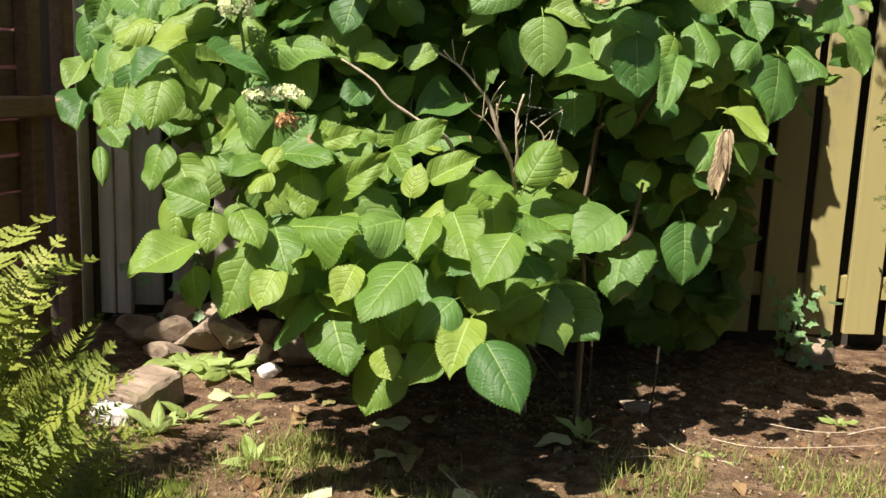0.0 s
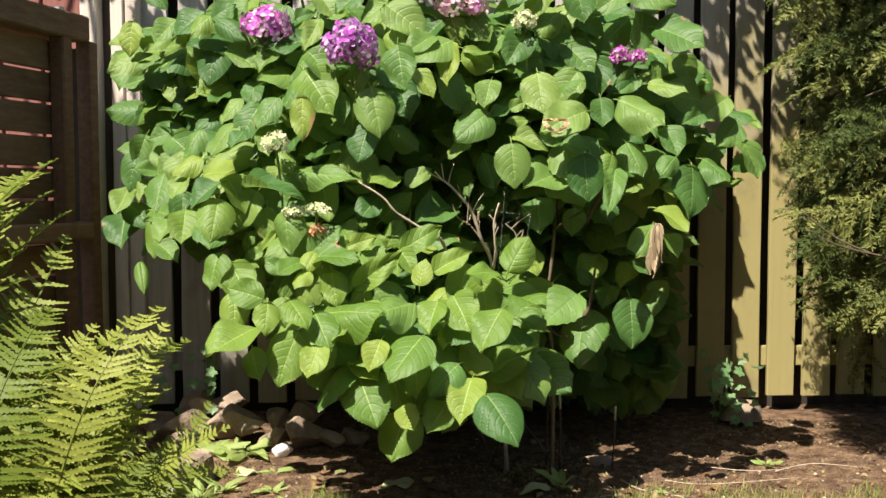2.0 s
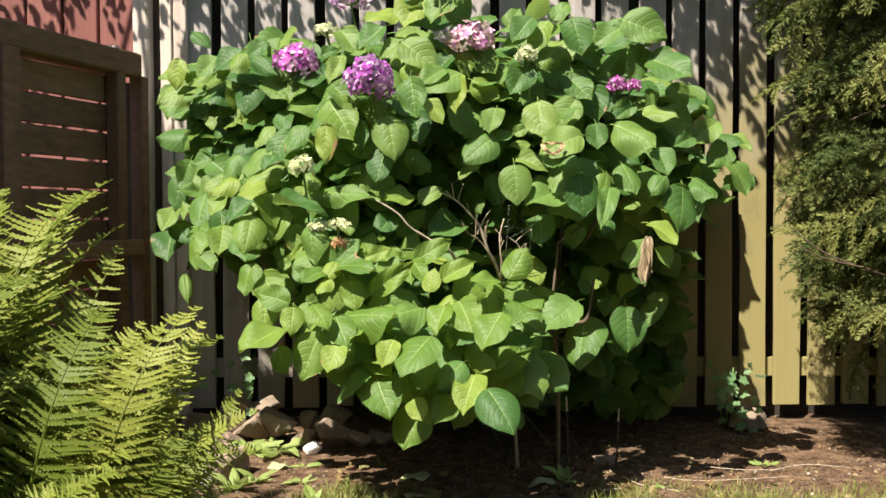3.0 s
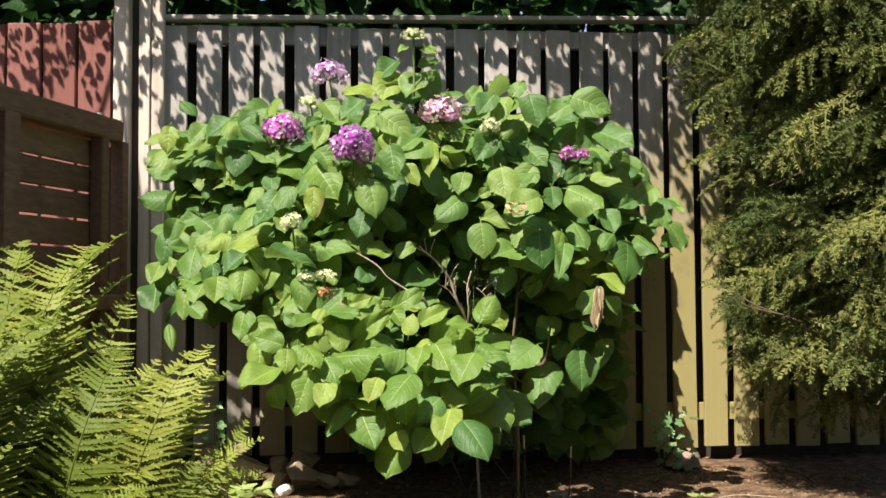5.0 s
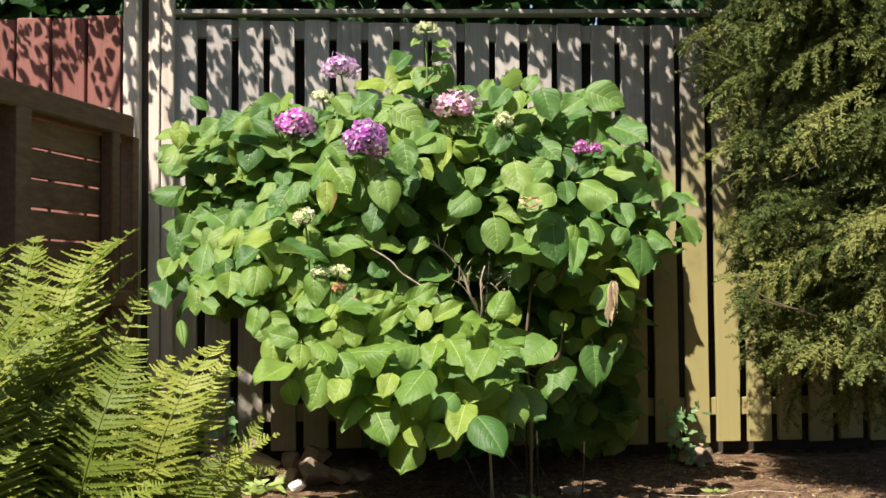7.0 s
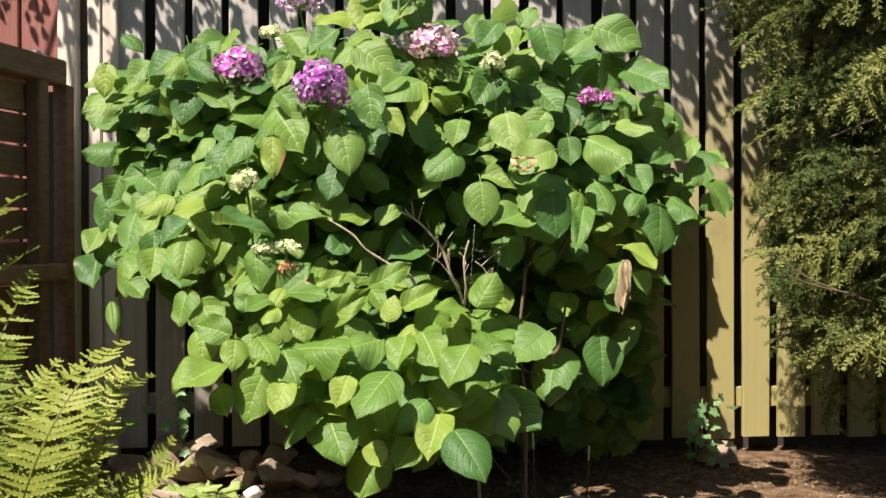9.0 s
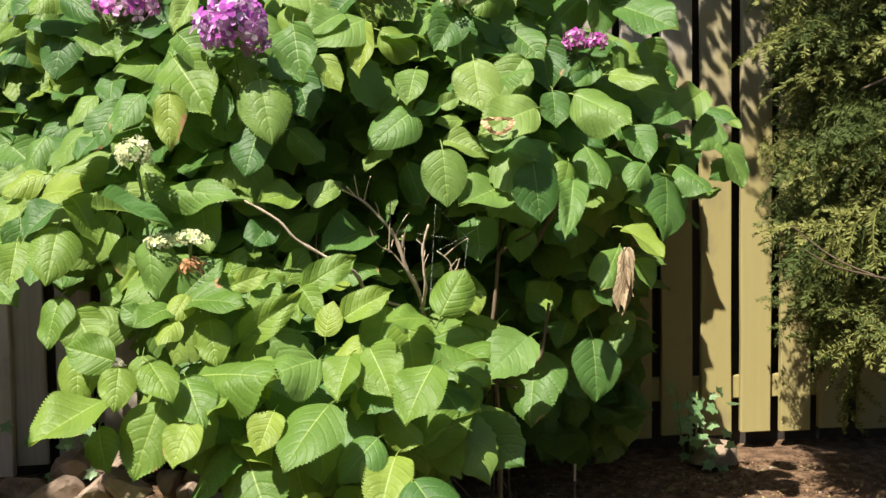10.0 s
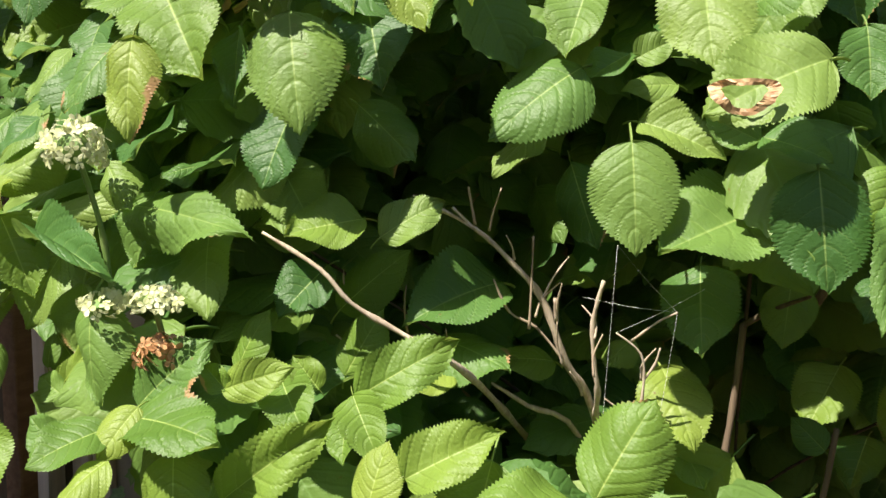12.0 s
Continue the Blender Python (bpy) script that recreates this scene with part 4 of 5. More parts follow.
def flower_head(at, rx, rz, count, size, mat, seed, label, stalk_to):
    rng = random.Random(seed)
    poses = []
    for i in range(count):
        z = 1 - 1.55 * (i + 0.5) / count
        r = math.sqrt(max(0, 1 - z * z))
        a = i * 2.39996 + rng.uniform(-0.3, 0.3)
        out = Vector((r * math.cos(a), r * math.sin(a), z))
        face = (out + Vector([rng.uniform(-0.8, 0.8) for _ in range(3)])).normalized()
        place = Vector((out.x * rx, out.y * rx, out.z * rz)) * rng.uniform(0.74, 1.12) + Vector(at)
        turn = face.to_track_quat("Z", "Y").to_matrix().to_4x4()
        poses.append((0, Matrix.Translation(place) @ turn @ Matrix.Rotation(rng.uniform(0, 1.5), 4, "Z") @ Matrix.Scale(rng.uniform(0.8, 1.15), 4)))
    head = put("flower_head", scatter([floret(size)], poses, "flower_head", [mat], False), bush, bush_at, label)
    put("flower_stalk", tube([Vector(at), Vector(at).lerp(Vector(stalk_to), 0.5) + Vector((0, 0.01, 0)), Vector(stalk_to)], 0.003, 0.0035, 5, stalk, "flower_stalk", seed), bush, bush_at)
    core = bmesh.new()
    bmesh.ops.create_icosphere(core, subdivisions=2, radius=1)
    for v in core.verts:
        v.co = Vector((v.co.x * rx * 0.55, v.co.y * rx * 0.55, v.co.z * rz * 0.55)) * (1 + 0.2 * noise.noise(v.co * 3)) + Vector(at)
    part("flower_core", core, stalk, head, "green inner stalks")


flower_head((-0.540, 1.965, 1.183), 0.060, 0.046, 100, 0.0165, petal_magenta, 1, "magenta pink mophead flower", (-0.52, 2.06, 0.98))
flower_head((-0.313, 1.815, 1.112), 0.058, 0.054, 115, 0.0165, petal_purple, 2, "deep purple mophead flower", (-0.33, 1.96, 0.92))
flower_head((-0.069, 1.990, 1.238), 0.058, 0.048, 85, 0.0155, petal_mixed, 3, "fading pink and cream mophead flower", (-0.05, 2.08, 1.05))
flower_head((-0.431, 2.160, 1.400), 0.054, 0.040, 75, 0.0155, petal_pale, 4, "pale mauve mophead flower", (-0.40, 2.20, 1.20))
flower_head((0.326, 2.110, 1.131), 0.022, 0.021, 30, 0.011, petal_magenta, 5, "small magenta flower cluster", (0.345, 2.14, 1.08))
flower_head((0.374, 2.112, 1.127), 0.021, 0.018, 26, 0.011, petal_magenta, 6, "small magenta flower cluster", (0.345, 2.14, 1.08))
flower_head((-0.146, 1.905, 1.456), 0.036, 0.014, 60, 0.007, petal_cream, 7, "cream flower buds", (-0.145, 1.93, 1.28))
flower_head((-0.481, 1.785, 0.895), 0.030, 0.028, 70, 0.008, petal_cream, 8, "cream white opening flower buds", (-0.475, 1.83, 0.74))
flower_head((-0.438, 1.765, 0.744), 0.026, 0.014, 40, 0.007, petal_cream, 9, "greenish cream flower buds", (-0.43, 1.80, 0.66))
flower_head((-0.385, 1.762, 0.750), 0.026, 0.014, 40, 0.007, petal_cream, 10, "greenish cream flower buds", (-0.40, 1.80, 0.66))
flower_head((0.081, 1.955, 1.192), 0.026, 0.026, 60, 0.008, petal_cream, 11, "cream flower buds", (0.09, 2.02, 1.06))
flower_head((-0.465, 2.000, 1.276), 0.032, 0.018, 60, 0.008, petal_cream, 12, "greenish cream flower buds", (-0.44, 2.05, 1.12))

flower_head((-0.385, 1.770, 0.700), 0.020, 0.016, 30, 0.010, petal_dry, 13, "dried tan flower remnant", (-0.40, 1.80, 0.64))

# a shrivelled brown leaf hanging on the right, a burnt ring on one leaf, brown tips
dry = []
for i in range(7):
    a = i * 0.9
    v0 = Vector((0.389 + 0.006 * math.cos(a), 1.900 + 0.006 * math.sin(a), 0.716))
    dry.append((i % 5, leaf_pose(v0, v0 + Vector((0.004 * math.sin(a * 2), 0.004 * math.cos(a), -0.110 - 0.02 * math.cos(a))), 0.024, (math.cos(a), math.sin(a), 0.1))))
put("withered_leaf", scatter([leaf_shape(300 + i, 10, True, 3, False, 0.7, 0.7) for i in range(5)], dry, "withered_leaf", [leaf_withered]), bush, bush_at, "shrivelled dry brown leaf hanging down")
ring = bmesh.new()
ring_rng = random.Random(12)
loops = []
for i in range(44):
    a = 2 * math.pi * i / 44
    row = []
    for r in (0.62, 0.80, 1.0):
        r = r * ring_rng.uniform(0.98, 1.02) + 0.06 * math.sin(3 * a) + 0.02 * math.sin(9 * a + 1)
        row.append(ring.verts.new((0.147 + 0.030 * r * math.cos(a), 1.824 + 0.004 * math.sin(3 * a) + 0.001 * ring_rng.uniform(-1, 1), 0.941 + 0.0155 * r * math.sin(a) + 0.002 * math.cos(2 * a))))
    loops.append(row)
for i in range(44):
    for k in range(2):
        ring.faces.new((loops[i][k], loops[(i + 1) % 44][k], loops[(i + 1) % 44][k + 1], loops[i][k + 1]))
burnt, rn, rl, rb = material("burnt_leaf_edge")
rl.new(ramp_node(rn, rl, noise_node(rn, rl, 90.0, rn.new("ShaderNodeNewGeometry").outputs["Position"]), [(0.35, (0.26, 0.13, 0.06)), (0.65, (0.60, 0.40, 0.22))]), rb.inputs["Base Color"])
part("burnt_edge", ring, burnt, bush, "burnt brown ragged hole edge").matrix_basis = bush_at
# spider silk between the bare stems
for a, b in (((0.035, 1.93, 0.80), (0.02, 1.95, 0.59)), ((0.035, 1.93, 0.80), (0.095, 1.92, 0.736)), ((0.036, 1.92, 0.713), (0.12, 1.92, 0.76)), ((0.0, 1.94, 0.745), (0.095, 1.92, 0.736)), ((0.095, 1.92, 0.736), (0.08, 1.93, 0.63))):
    put("silk_thread", tube([Vector(a), Vector(a).lerp(Vector(b), 0.5) - Vector((0, 0, 0.002)), Vector(b)], 0.00016, 0.00016, 3, silk, "silk_thread"), bush, bush_at)


# ---- ferns ----
def frond_shape(seed, pairs=38):
    """An arching fern frond one long, rooted at the origin, leaning to +x, and its tip."""
    rng = random.Random(seed)
    t0, t1 = radians(rng.uniform(4, 20)), radians(rng.uniform(50, 112))
    side_bend = rng.uniform(-0.45, 0.45)
    wide = rng.uniform(0.135, 0.185)
    spine, p = [], Vector((0, 0, 0))
    steps = 60
    for i in range(steps + 1):
        s = i / steps
        ang = t0 + (t1 - t0) * s ** 2.0
        spine.append((p.copy(), Vector((math.sin(ang), side_bend * s, math.cos(ang))).normalized()))
        p += spine[-1][1] / steps
    verts, faces = [], []

    def quad(*pts):
        b = len(verts)
        verts.extend(pts)
        faces.append(tuple(range(b, b + len(pts))))

    for i in range(0, steps, 2):
        a, wa = spine[i]
        c, wc = spine[i + 2]
        r = 0.0060 * (1 - 0.8 * i / steps)
        n = wa.cross(Vector((0, 1, 0))).normalized()
        for u in (Vector((0, 1, 0)), -n):
            quad(a + u * r, a - u * r, c - u * r, c + u * r)
    for k in range(pairs):
        s = 0.15 + 0.84 * (k / (pairs - 1)) ** 0.93
        i = min(int(s * steps), steps - 1)
        root, way = spine[i]
        gap = 0.84 / pairs * (1.15 - 0.35 * s)
        full = wide * min(1.0, (s - 0.06) / 0.24) ** 0.8 * (max(0.0, 1.0 - ((s - 0.34) / 0.67) ** 1.6) if s > 0.34 else 1.0) + 0.008
        normal = way.cross(Vector((0, -1, 0))).normalized()
        for sgn in (-1, 1):
            if rng.random() < 0.04:
                continue
            length = full * rng.uniform(0.84, 1.06)
            fwd = (way * rng.uniform(0.22, 0.36) + Vector((0, sgn, 0)) * 0.93).normalized()
            lobes = max(4, int(length / 0.0100))
            droop = rng.uniform(0.10, 0.40)
            lift = rng.uniform(-0.04, 0.08)
            across = (way - fwd * way.dot(fwd)).normalized()

            def at(t):
                return root + fwd * (length * t) - normal * (droop * length * t * t) + normal * (lift * length * t)

            for j in range(lobes):
                ta, tb = j / lobes, (j + 1) / lobes
                a, c = at(ta), at(tb)
                size = gap * 0.46 * (1 - 0.88 * ta ** 1.4) * rng.uniform(0.85, 1.1)
                curl = rng.uniform(-0.1, 0.35)
                for q in (-1, 1):
                    tipp = a.lerp(c, 0.70) + across * (q * size) - normal * size * curl
                    back = a + across * (q * size * 0.58)
                    front = c + across * (q * size * 0.55)
                    if q > 0:
                        quad(a, c, front, tipp, back)
                    else:
                        quad(a, back, tipp, front, c)
    return mesh_of("frond", verts, faces, [fern_green], None, False), p


FRONDS = [frond_shape(400 + i) for i in range(12)]
ARCHED = sorted(FRONDS, key=lambda f: f[1].z)[:6]


def sunward(turn, tip, jitter):
    """Rolls a frond about its own length so that its upper face leans to the sun."""
    axis = (turn @ tip).normalized()
    up = turn.to_3x3() @ Vector((-0.5, 0, 0.85))
    sun_way = Vector((-0.28, -0.86, 0.45))
    a = (up - axis * up.dot(axis)).normalized()
    b = (sun_way - axis * sun_way.dot(axis)).normalized()
    roll = math.atan2(axis.dot(a.cross(b)), a.dot(b))
    return Matrix.Rotation(max(-1.1, min(1.1, roll)) + jitter, 4, axis) @ turn


def fern(at, count, length, seed, label, tilt=(-5, 18), limit=9.0):
    """A tuft of fronds; limit is how far to the right its tips may reach."""
    rng = random.Random(seed)
    ob = thing("fern", label, "fern", at, "ferns by the side fence")
    for i in range(count):
        az = radians(-40 + 250 * (i + 0.5) / count) + rng.uniform(-0.2, 0.2)
        size = 1.12 * length * rng.uniform(0.62, 1.08)
        me, tip = rng.choice(FRONDS)
        turn = Matrix.Rotation(az, 4, "Z") @ Matrix.Rotation(radians(rng.uniform(*tilt)), 4, "Y")
        foot = Vector((rng.uniform(-0.05, 0.05), rng.uniform(-0.05, 0.05), -0.01))
        for tries in range(6):
            end = Vector(at) + foot + turn @ (tip * size)
            mid = Vector(at) + foot + turn @ (tip * size * 0.75)
            shaded = [e for e in (end, mid) if -0.80 < e.x + 0.37 * e.z < -0.38 and 2.0 < e.y + 0.58 * e.z < 2.6]
            if end.x < limit and not shaded:
                break
            size *= 0.86
        put("frond", me, ob, Matrix.Translation(foot) @ sunward(turn, tip, rng.gauss(0, 0.38)) @ Matrix.Scale(size, 4))
    return ob


def reaching(ob, *tips):
    """Longer fronds of a fern, each arching out to one point."""
    for x, y, z in tips:
        me, tip = ARCHED[len(ob.children) % len(ARCHED)]
        d = Vector((x, y, z)) - ob.location
        flat = math.hypot(d.x, d.y)
        lean = math.atan2(flat, d.z) - math.atan2(math.hypot(tip.x, tip.y), tip.z)
        turn = Matrix.Rotation(math.atan2(d.y, d.x) - math.atan2(tip.y, tip.x), 4, "Z") @ Matrix.Rotation(lean, 4, "Y")
        put("frond", me, ob, sunward(turn, tip, 0.42 * math.sin(len(ob.children) * 2.4)) @ Matrix.Scale(d.length / tip.length, 4))


tall = fern((-1.0, 1.24, 0), 20, 0.80, 1, "tall yellow-green fern with arching fronds", (-8, 10), -0.84)
reaching(tall, (-0.90, 1.50, 0.87), (-0.97, 1.44, 0.86), (-1.05, 1.52, 0.85), (-0.88, 1.56, 0.80), (-1.00, 1.60, 0.84), (-1.10, 1.54, 0.82), (-1.20, 1.48, 0.80), (-0.80, 1.48, 0.72), (-0.83, 1.58, 0.76), (-0.94, 1.48, 0.70), (-1.06, 1.46, 0.74))
tall = fern((-1.18, 1.10, 0), 20, 0.78, 2, "tall yellow-green fern with arching fronds", (-8, 14), -0.88)
reaching(tall, (-1.139, 1.42, 0.76), (-1.015, 1.40, 0.74), (-1.20, 1.38, 0.70), (-1.09, 1.40, 0.64), (-0.95, 1.36, 0.66), (-0.88, 1.34, 0.60), (-0.834, 1.36, 0.64))
low = fern((-0.90, 1.14, 0), 16, 0.50, 3, "green fern with arching feathery fronds", (-6, 26), -0.66)
reaching(low, (-0.70, 1.34, 0.56), (-0.68, 1.28, 0.48), (-0.64, 1.38, 0.52), (-0.78, 1.36, 0.58), (-0.86, 1.36, 0.56), (-0.60, 1.26, 0.45))
low = fern((-1.02, 1.0, 0), 8, 0.44, 10, "green fern with arching feathery fronds", (-6, 28), -0.70)
reaching(low, (-0.88, 1.20, 0.50), (-0.98, 1.22, 0.52))
low = fern((-0.76, 1.24, 0), 22, 0.38, 4, "green fern with arching feathery fronds", (-4, 34), -0.50)
reaching(low, (-0.58, 1.36, 0.56), (-0.62, 1.32, 0.58), (-0.66, 1.38, 0.60), (-0.55, 1.42, 0.51), (-0.58, 1.36, 0.45), (-0.50, 1.34, 0.42), (-0.45, 1.32, 0.38), (-0.52, 1.40, 0.36), (-0.48, 1.28, 0.31), (-0.455, 1.38, 0.27), (-0.56, 1.24, 0.36), (-0.62, 1.46, 0.46), (-0.58, 1.50, 0.31), (-0.66, 1.28, 0.44))
low = fern((-0.78, 0.95, 0), 7, 0.24, 6, "low green fern with arching feathery fronds", (8, 40), -0.58)
reaching(low, (-0.609, 1.05, 0.32), (-0.66, 1.02, 0.30), (-0.74, 1.05, 0.30))
# an unseen dense fern, added to keep sun off the low fronds
fern((-1.34, 0.88, 0), 34, 0.92, 12, "tall yellow-green fern with arching fronds", (-6, 20), -0.92)
fern((-1.02, 0.84, 0), 18, 0.78, 14, "tall yellow-green fern with arching fronds", (-8, 8), -0.84)
fern((-1.08, 2.06, 0), 12, 0.34, 5, "small green fern beside stones", (4, 34), -0.80)
fern((-1.16, 1.90, 0), 12, 0.42, 7, "green fern against the slat fence", (-4, 26), -0.84)
fern((-0.68, 1.56, 0), 13, 0.24, 8, "low green fern at the edge of the bed", (16, 48), -0.42)
fern((-1.0, 1.90, 0), 11, 0.24, 9, "low green fern beside a slab", (8, 40), -0.72)


# ---- conifer ----
def spray_shape(seed):
    """A flat needled branch one long, arching down, its side shoots in two ranks, from the origin along +y."""
    rng = random.Random(seed)
    verts, faces = [], []

    def needle(p, way, length, width, flat):
        side = way.cross(flat).normalized() * width
        b = len(verts)
        verts.extend((p, p + way * length * 0.5 - side, p + way * length, p + way * length * 0.5 + side))
        faces.append((b, b + 1, b + 2, b + 3))

    def shoot(p, w, length, droop, thick, needles=True):
        count = max(4, int(length / 0.026))
        trail = []
        for i in range(count):
            w = (w + Vector((rng.uniform(-0.05, 0.05), 0, -droop / count + rng.uniform(-0.04, 0.04)))).normalized()
            nxt = p + w * (length / count)
            side = w.cross(Vector((0, 0, 1))).normalized()
            up = side.cross(w)
            b = len(verts)
            r = thick * (1 - 0.7 * i / count)
            verts.extend((p - side * r, p + side * r, nxt + side * r, nxt - side * r, p - up * r, p + up * r, nxt + up * r, nxt - up * r))
            faces.extend(((b, b + 1, b + 2, b + 3), (b + 4, b + 5, b + 6, b + 7)))
            if needles:
                for k in range(5):
                    sgn = -1 if k % 2 else 1
                    out = side * sgn + up * rng.uniform(-0.5, 0.8)
                    flat = up if rng.random() < 0.5 else side
                    long = rng.uniform(0.046, 0.066) * (1 - 0.30 * i / count)
                    needle(p.lerp(nxt, rng.random()), (out + w * rng.uniform(0.55, 0.95)).normalized(), long, 0.0052, flat)
            trail.append((p.copy(), w.copy()))
            p = nxt
        for k in range(4):
            needle(p, (w + Vector((rng.uniform(-0.5, 0.5), 0, rng.uniform(-0.3, 0.3)))).normalized(), 0.040, 0.0060, Vector((0, 0.1, 1)))
        return trail

    trail = shoot(Vector((0, 0, 0)), Vector((0, 1, 0.30)).normalized(), 1.0, rng.uniform(0.6, 1.1), 0.010)
    ranks = 6
    for k in range(ranks * 2):
        t = 0.10 + 0.82 * (k // 2 + 0.5 * (k % 2)) / ranks
        if rng.random() < 0.12:
            continue
        sgn = 1 if k % 2 else -1
        p, w = trail[min(int(t * len(trail)), len(trail) - 1)]
        d = (Vector((sgn, 0, rng.uniform(-0.65, 0.40))) + w * rng.uniform(0.6, 1.4)).normalized()
        shoot(p, d, rng.uniform(0.26, 0.50) * (1 - 0.50 * t), rng.uniform(0.3, 1.3), 0.006)
    return verts, faces, [(0.5, 0.5)] * len(verts)


conifer = thing("conifer", "dense dark green conifer with drooping needle sprays", "tree", (1.62, 2.42, 0))
SPRAYS = [spray_shape(500 + i) for i in range(6)]
SPRAY_ME = [mesh_of("spray", v, f, [needle_green], None, False) for v, f, u in SPRAYS]
con_rng = random.Random(31)
put("trunk", tube([(0, 0, 0), (0.02, 0.01, 0.8), (-0.01, 0.0, 1.7), (0.0, 0.02, 2.9)], 0.06, 0.02, 10, wood_bark, "trunk", 3), conifer)
inner = []
def reach(z):
    return 0.77 + 0.15 * min(0.5, max(0, z - 1.05)) - 0.10 * math.exp(-((z - 0.62) / 0.09) ** 2) - 0.45 * max(0, 0.40 - z)


def spray_place(low, high, near, far):
    z = low + (high - low) * con_rng.random() ** 0.9
    phi = radians(con_rng.uniform(135, 290))
    rad = reach(z) * con_rng.uniform(near, far) + 0.05 * math.sin(7 * phi + 5 * z)
    p = Vector((math.cos(phi) * rad, math.sin(phi) * rad * 0.85, z))
    turn = phi + con_rng.gauss(0, 0.55)
    out = Vector((math.cos(turn), math.sin(turn), con_rng.uniform(-0.80, 0.25))).normalized()
    size = con_rng.uniform(0.26, 0.44)
    start = p - out * size * 0.82
    return p, leaf_pose(start, start + out * size, size, (con_rng.uniform(-0.4, 0.3), -0.45, 0.8), con_rng.gauss(0, 0.75))


outer = 0
while outer < 330:
    p, m = spray_place(0.46, 2.3, 0.80, 1.0)
    if noise.noise(Vector((p.x * 4.0, p.y * 4.0, p.z * 6.5))) < 0.02:
        continue
    if outer < 295:
        put("spray", con_rng.choice(SPRAY_ME), conifer, m)
    else:
        inner.append((con_rng.randrange(6), m))
    outer += 1
for i in range(760):
    if i < 420:
        p, m = spray_place(0.46, 2.6, 0.40, 0.72)
    elif i < 480:
        p, m = spray_place(0.42, 0.70, 0.60, 0.92)
    else:
        start = Vector((con_rng.uniform(-0.45, 0.5), con_rng.uniform(0.0, 0.48), con_rng.uniform(0.36, 1.9)))
        m = leaf_pose(start, start + Vector((con_rng.uniform(-1, 0.2), con_rng.uniform(-0.6, 0.3), con_rng.uniform(-0.9, 0.2))).normalized() * 0.3, 0.3, (0, -0.3, 0.9), con_rng.gauss(0, 0.7))
    inner.append((con_rng.randrange(6), m))
for i in range(260):
    start = Vector((con_rng.uniform(-0.48, 0.30), con_rng.uniform(-0.05, 0.46), con_rng.uniform(0.74, 2.1)))
    place = start + conifer.location
    if place.x + 0.37 * (3.05 - place.y) / 0.58 < 1.22:
        continue
    m = leaf_pose(start, start + Vector((con_rng.uniform(-0.3, 0.5), con_rng.uniform(-0.6, 0.3), con_rng.uniform(-0.7, 0.1))).normalized() * 0.32, 0.32, (-0.2, -0.4, 0.9), con_rng.gauss(0, 0.7))
    inner.append((con_rng.randrange(6), m))
put("inner_sprays", scatter(SPRAYS, inner, "inner_sprays", [needle_inner], False), conifer, kind="stuff")
for i in range(46):
    z = con_rng.uniform(0.35, 2.3)
    phi = radians(con_rng.uniform(130, 300))
    rad = 0.62 - 0.08 * max(0, z - 1.2)
    put("limb", tube([(0, 0, z + 0.05), (math.cos(phi) * rad * 0.5, math.sin(phi) * rad * 0.4, z + 0.10), (math.cos(phi) * rad, math.sin(phi) * rad * 0.8, z)], 0.010, 0.003, 5, wood_bark, "limb", i), conifer)
for pts in (((-0.55, -0.25, 0.60), (-0.70, -0.22, 0.66), (-0.80, -0.20, 0.74)), ((-0.60, -0.28, 0.62), (-0.72, -0.25, 0.65), (-0.79, -0.24, 0.69))):
    put("bare_twig", tube(pts, 0.003, 0.0012, 5, wood_stem, "bare_twig"), conifer, None, "bare pale twig")

# ---- tree overhead and the hedge behind the fence ----
tree = thing("tree", "leafy tree behind the fence, its branches overhanging", "tree", (0.2, 4.2, 0))
put("trunk", tube([(0, 0, 0), (0.05, 0, 1.2), (0.0, -0.1, 2.4), (-0.1, -0.2, 3.8)], 0.10, 0.05, 10, wood_bark, "trunk", 5), tree)
tree_rng = random.Random(77)
for i in range(14):
    x, y = tree_rng.uniform(-2.4, 1.0), tree_rng.uniform(-1.7, 0.5)
    put("limb", tube([(0.0, -0.1, 2.3), (x * 0.5, y * 0.5, 2.65), (x, y, tree_rng.uniform(2.45, 2.9))], 0.025, 0.006, 6, wood_bark, "limb", i), tree)
# limbs added to carry the unseen shading clump at the left
for x, y, z in ((-2.4, -2.6, 2.55), (-2.7, -2.4, 2.6), (-2.1, -2.5, 2.45), (-2.5, -2.85, 2.5)):
    put("limb", tube([(0.0, -0.1, 2.4), (-0.9, -0.8, 2.85), (-1.7, -1.6, 2.85), (x, y, z)], 0.03, 0.006, 6, wood_bark, "limb", 40), tree)
SMALL = [leaf_shape(600 + i, 5, False, 1, False, 0.8) for i in range(4)]
crown = []
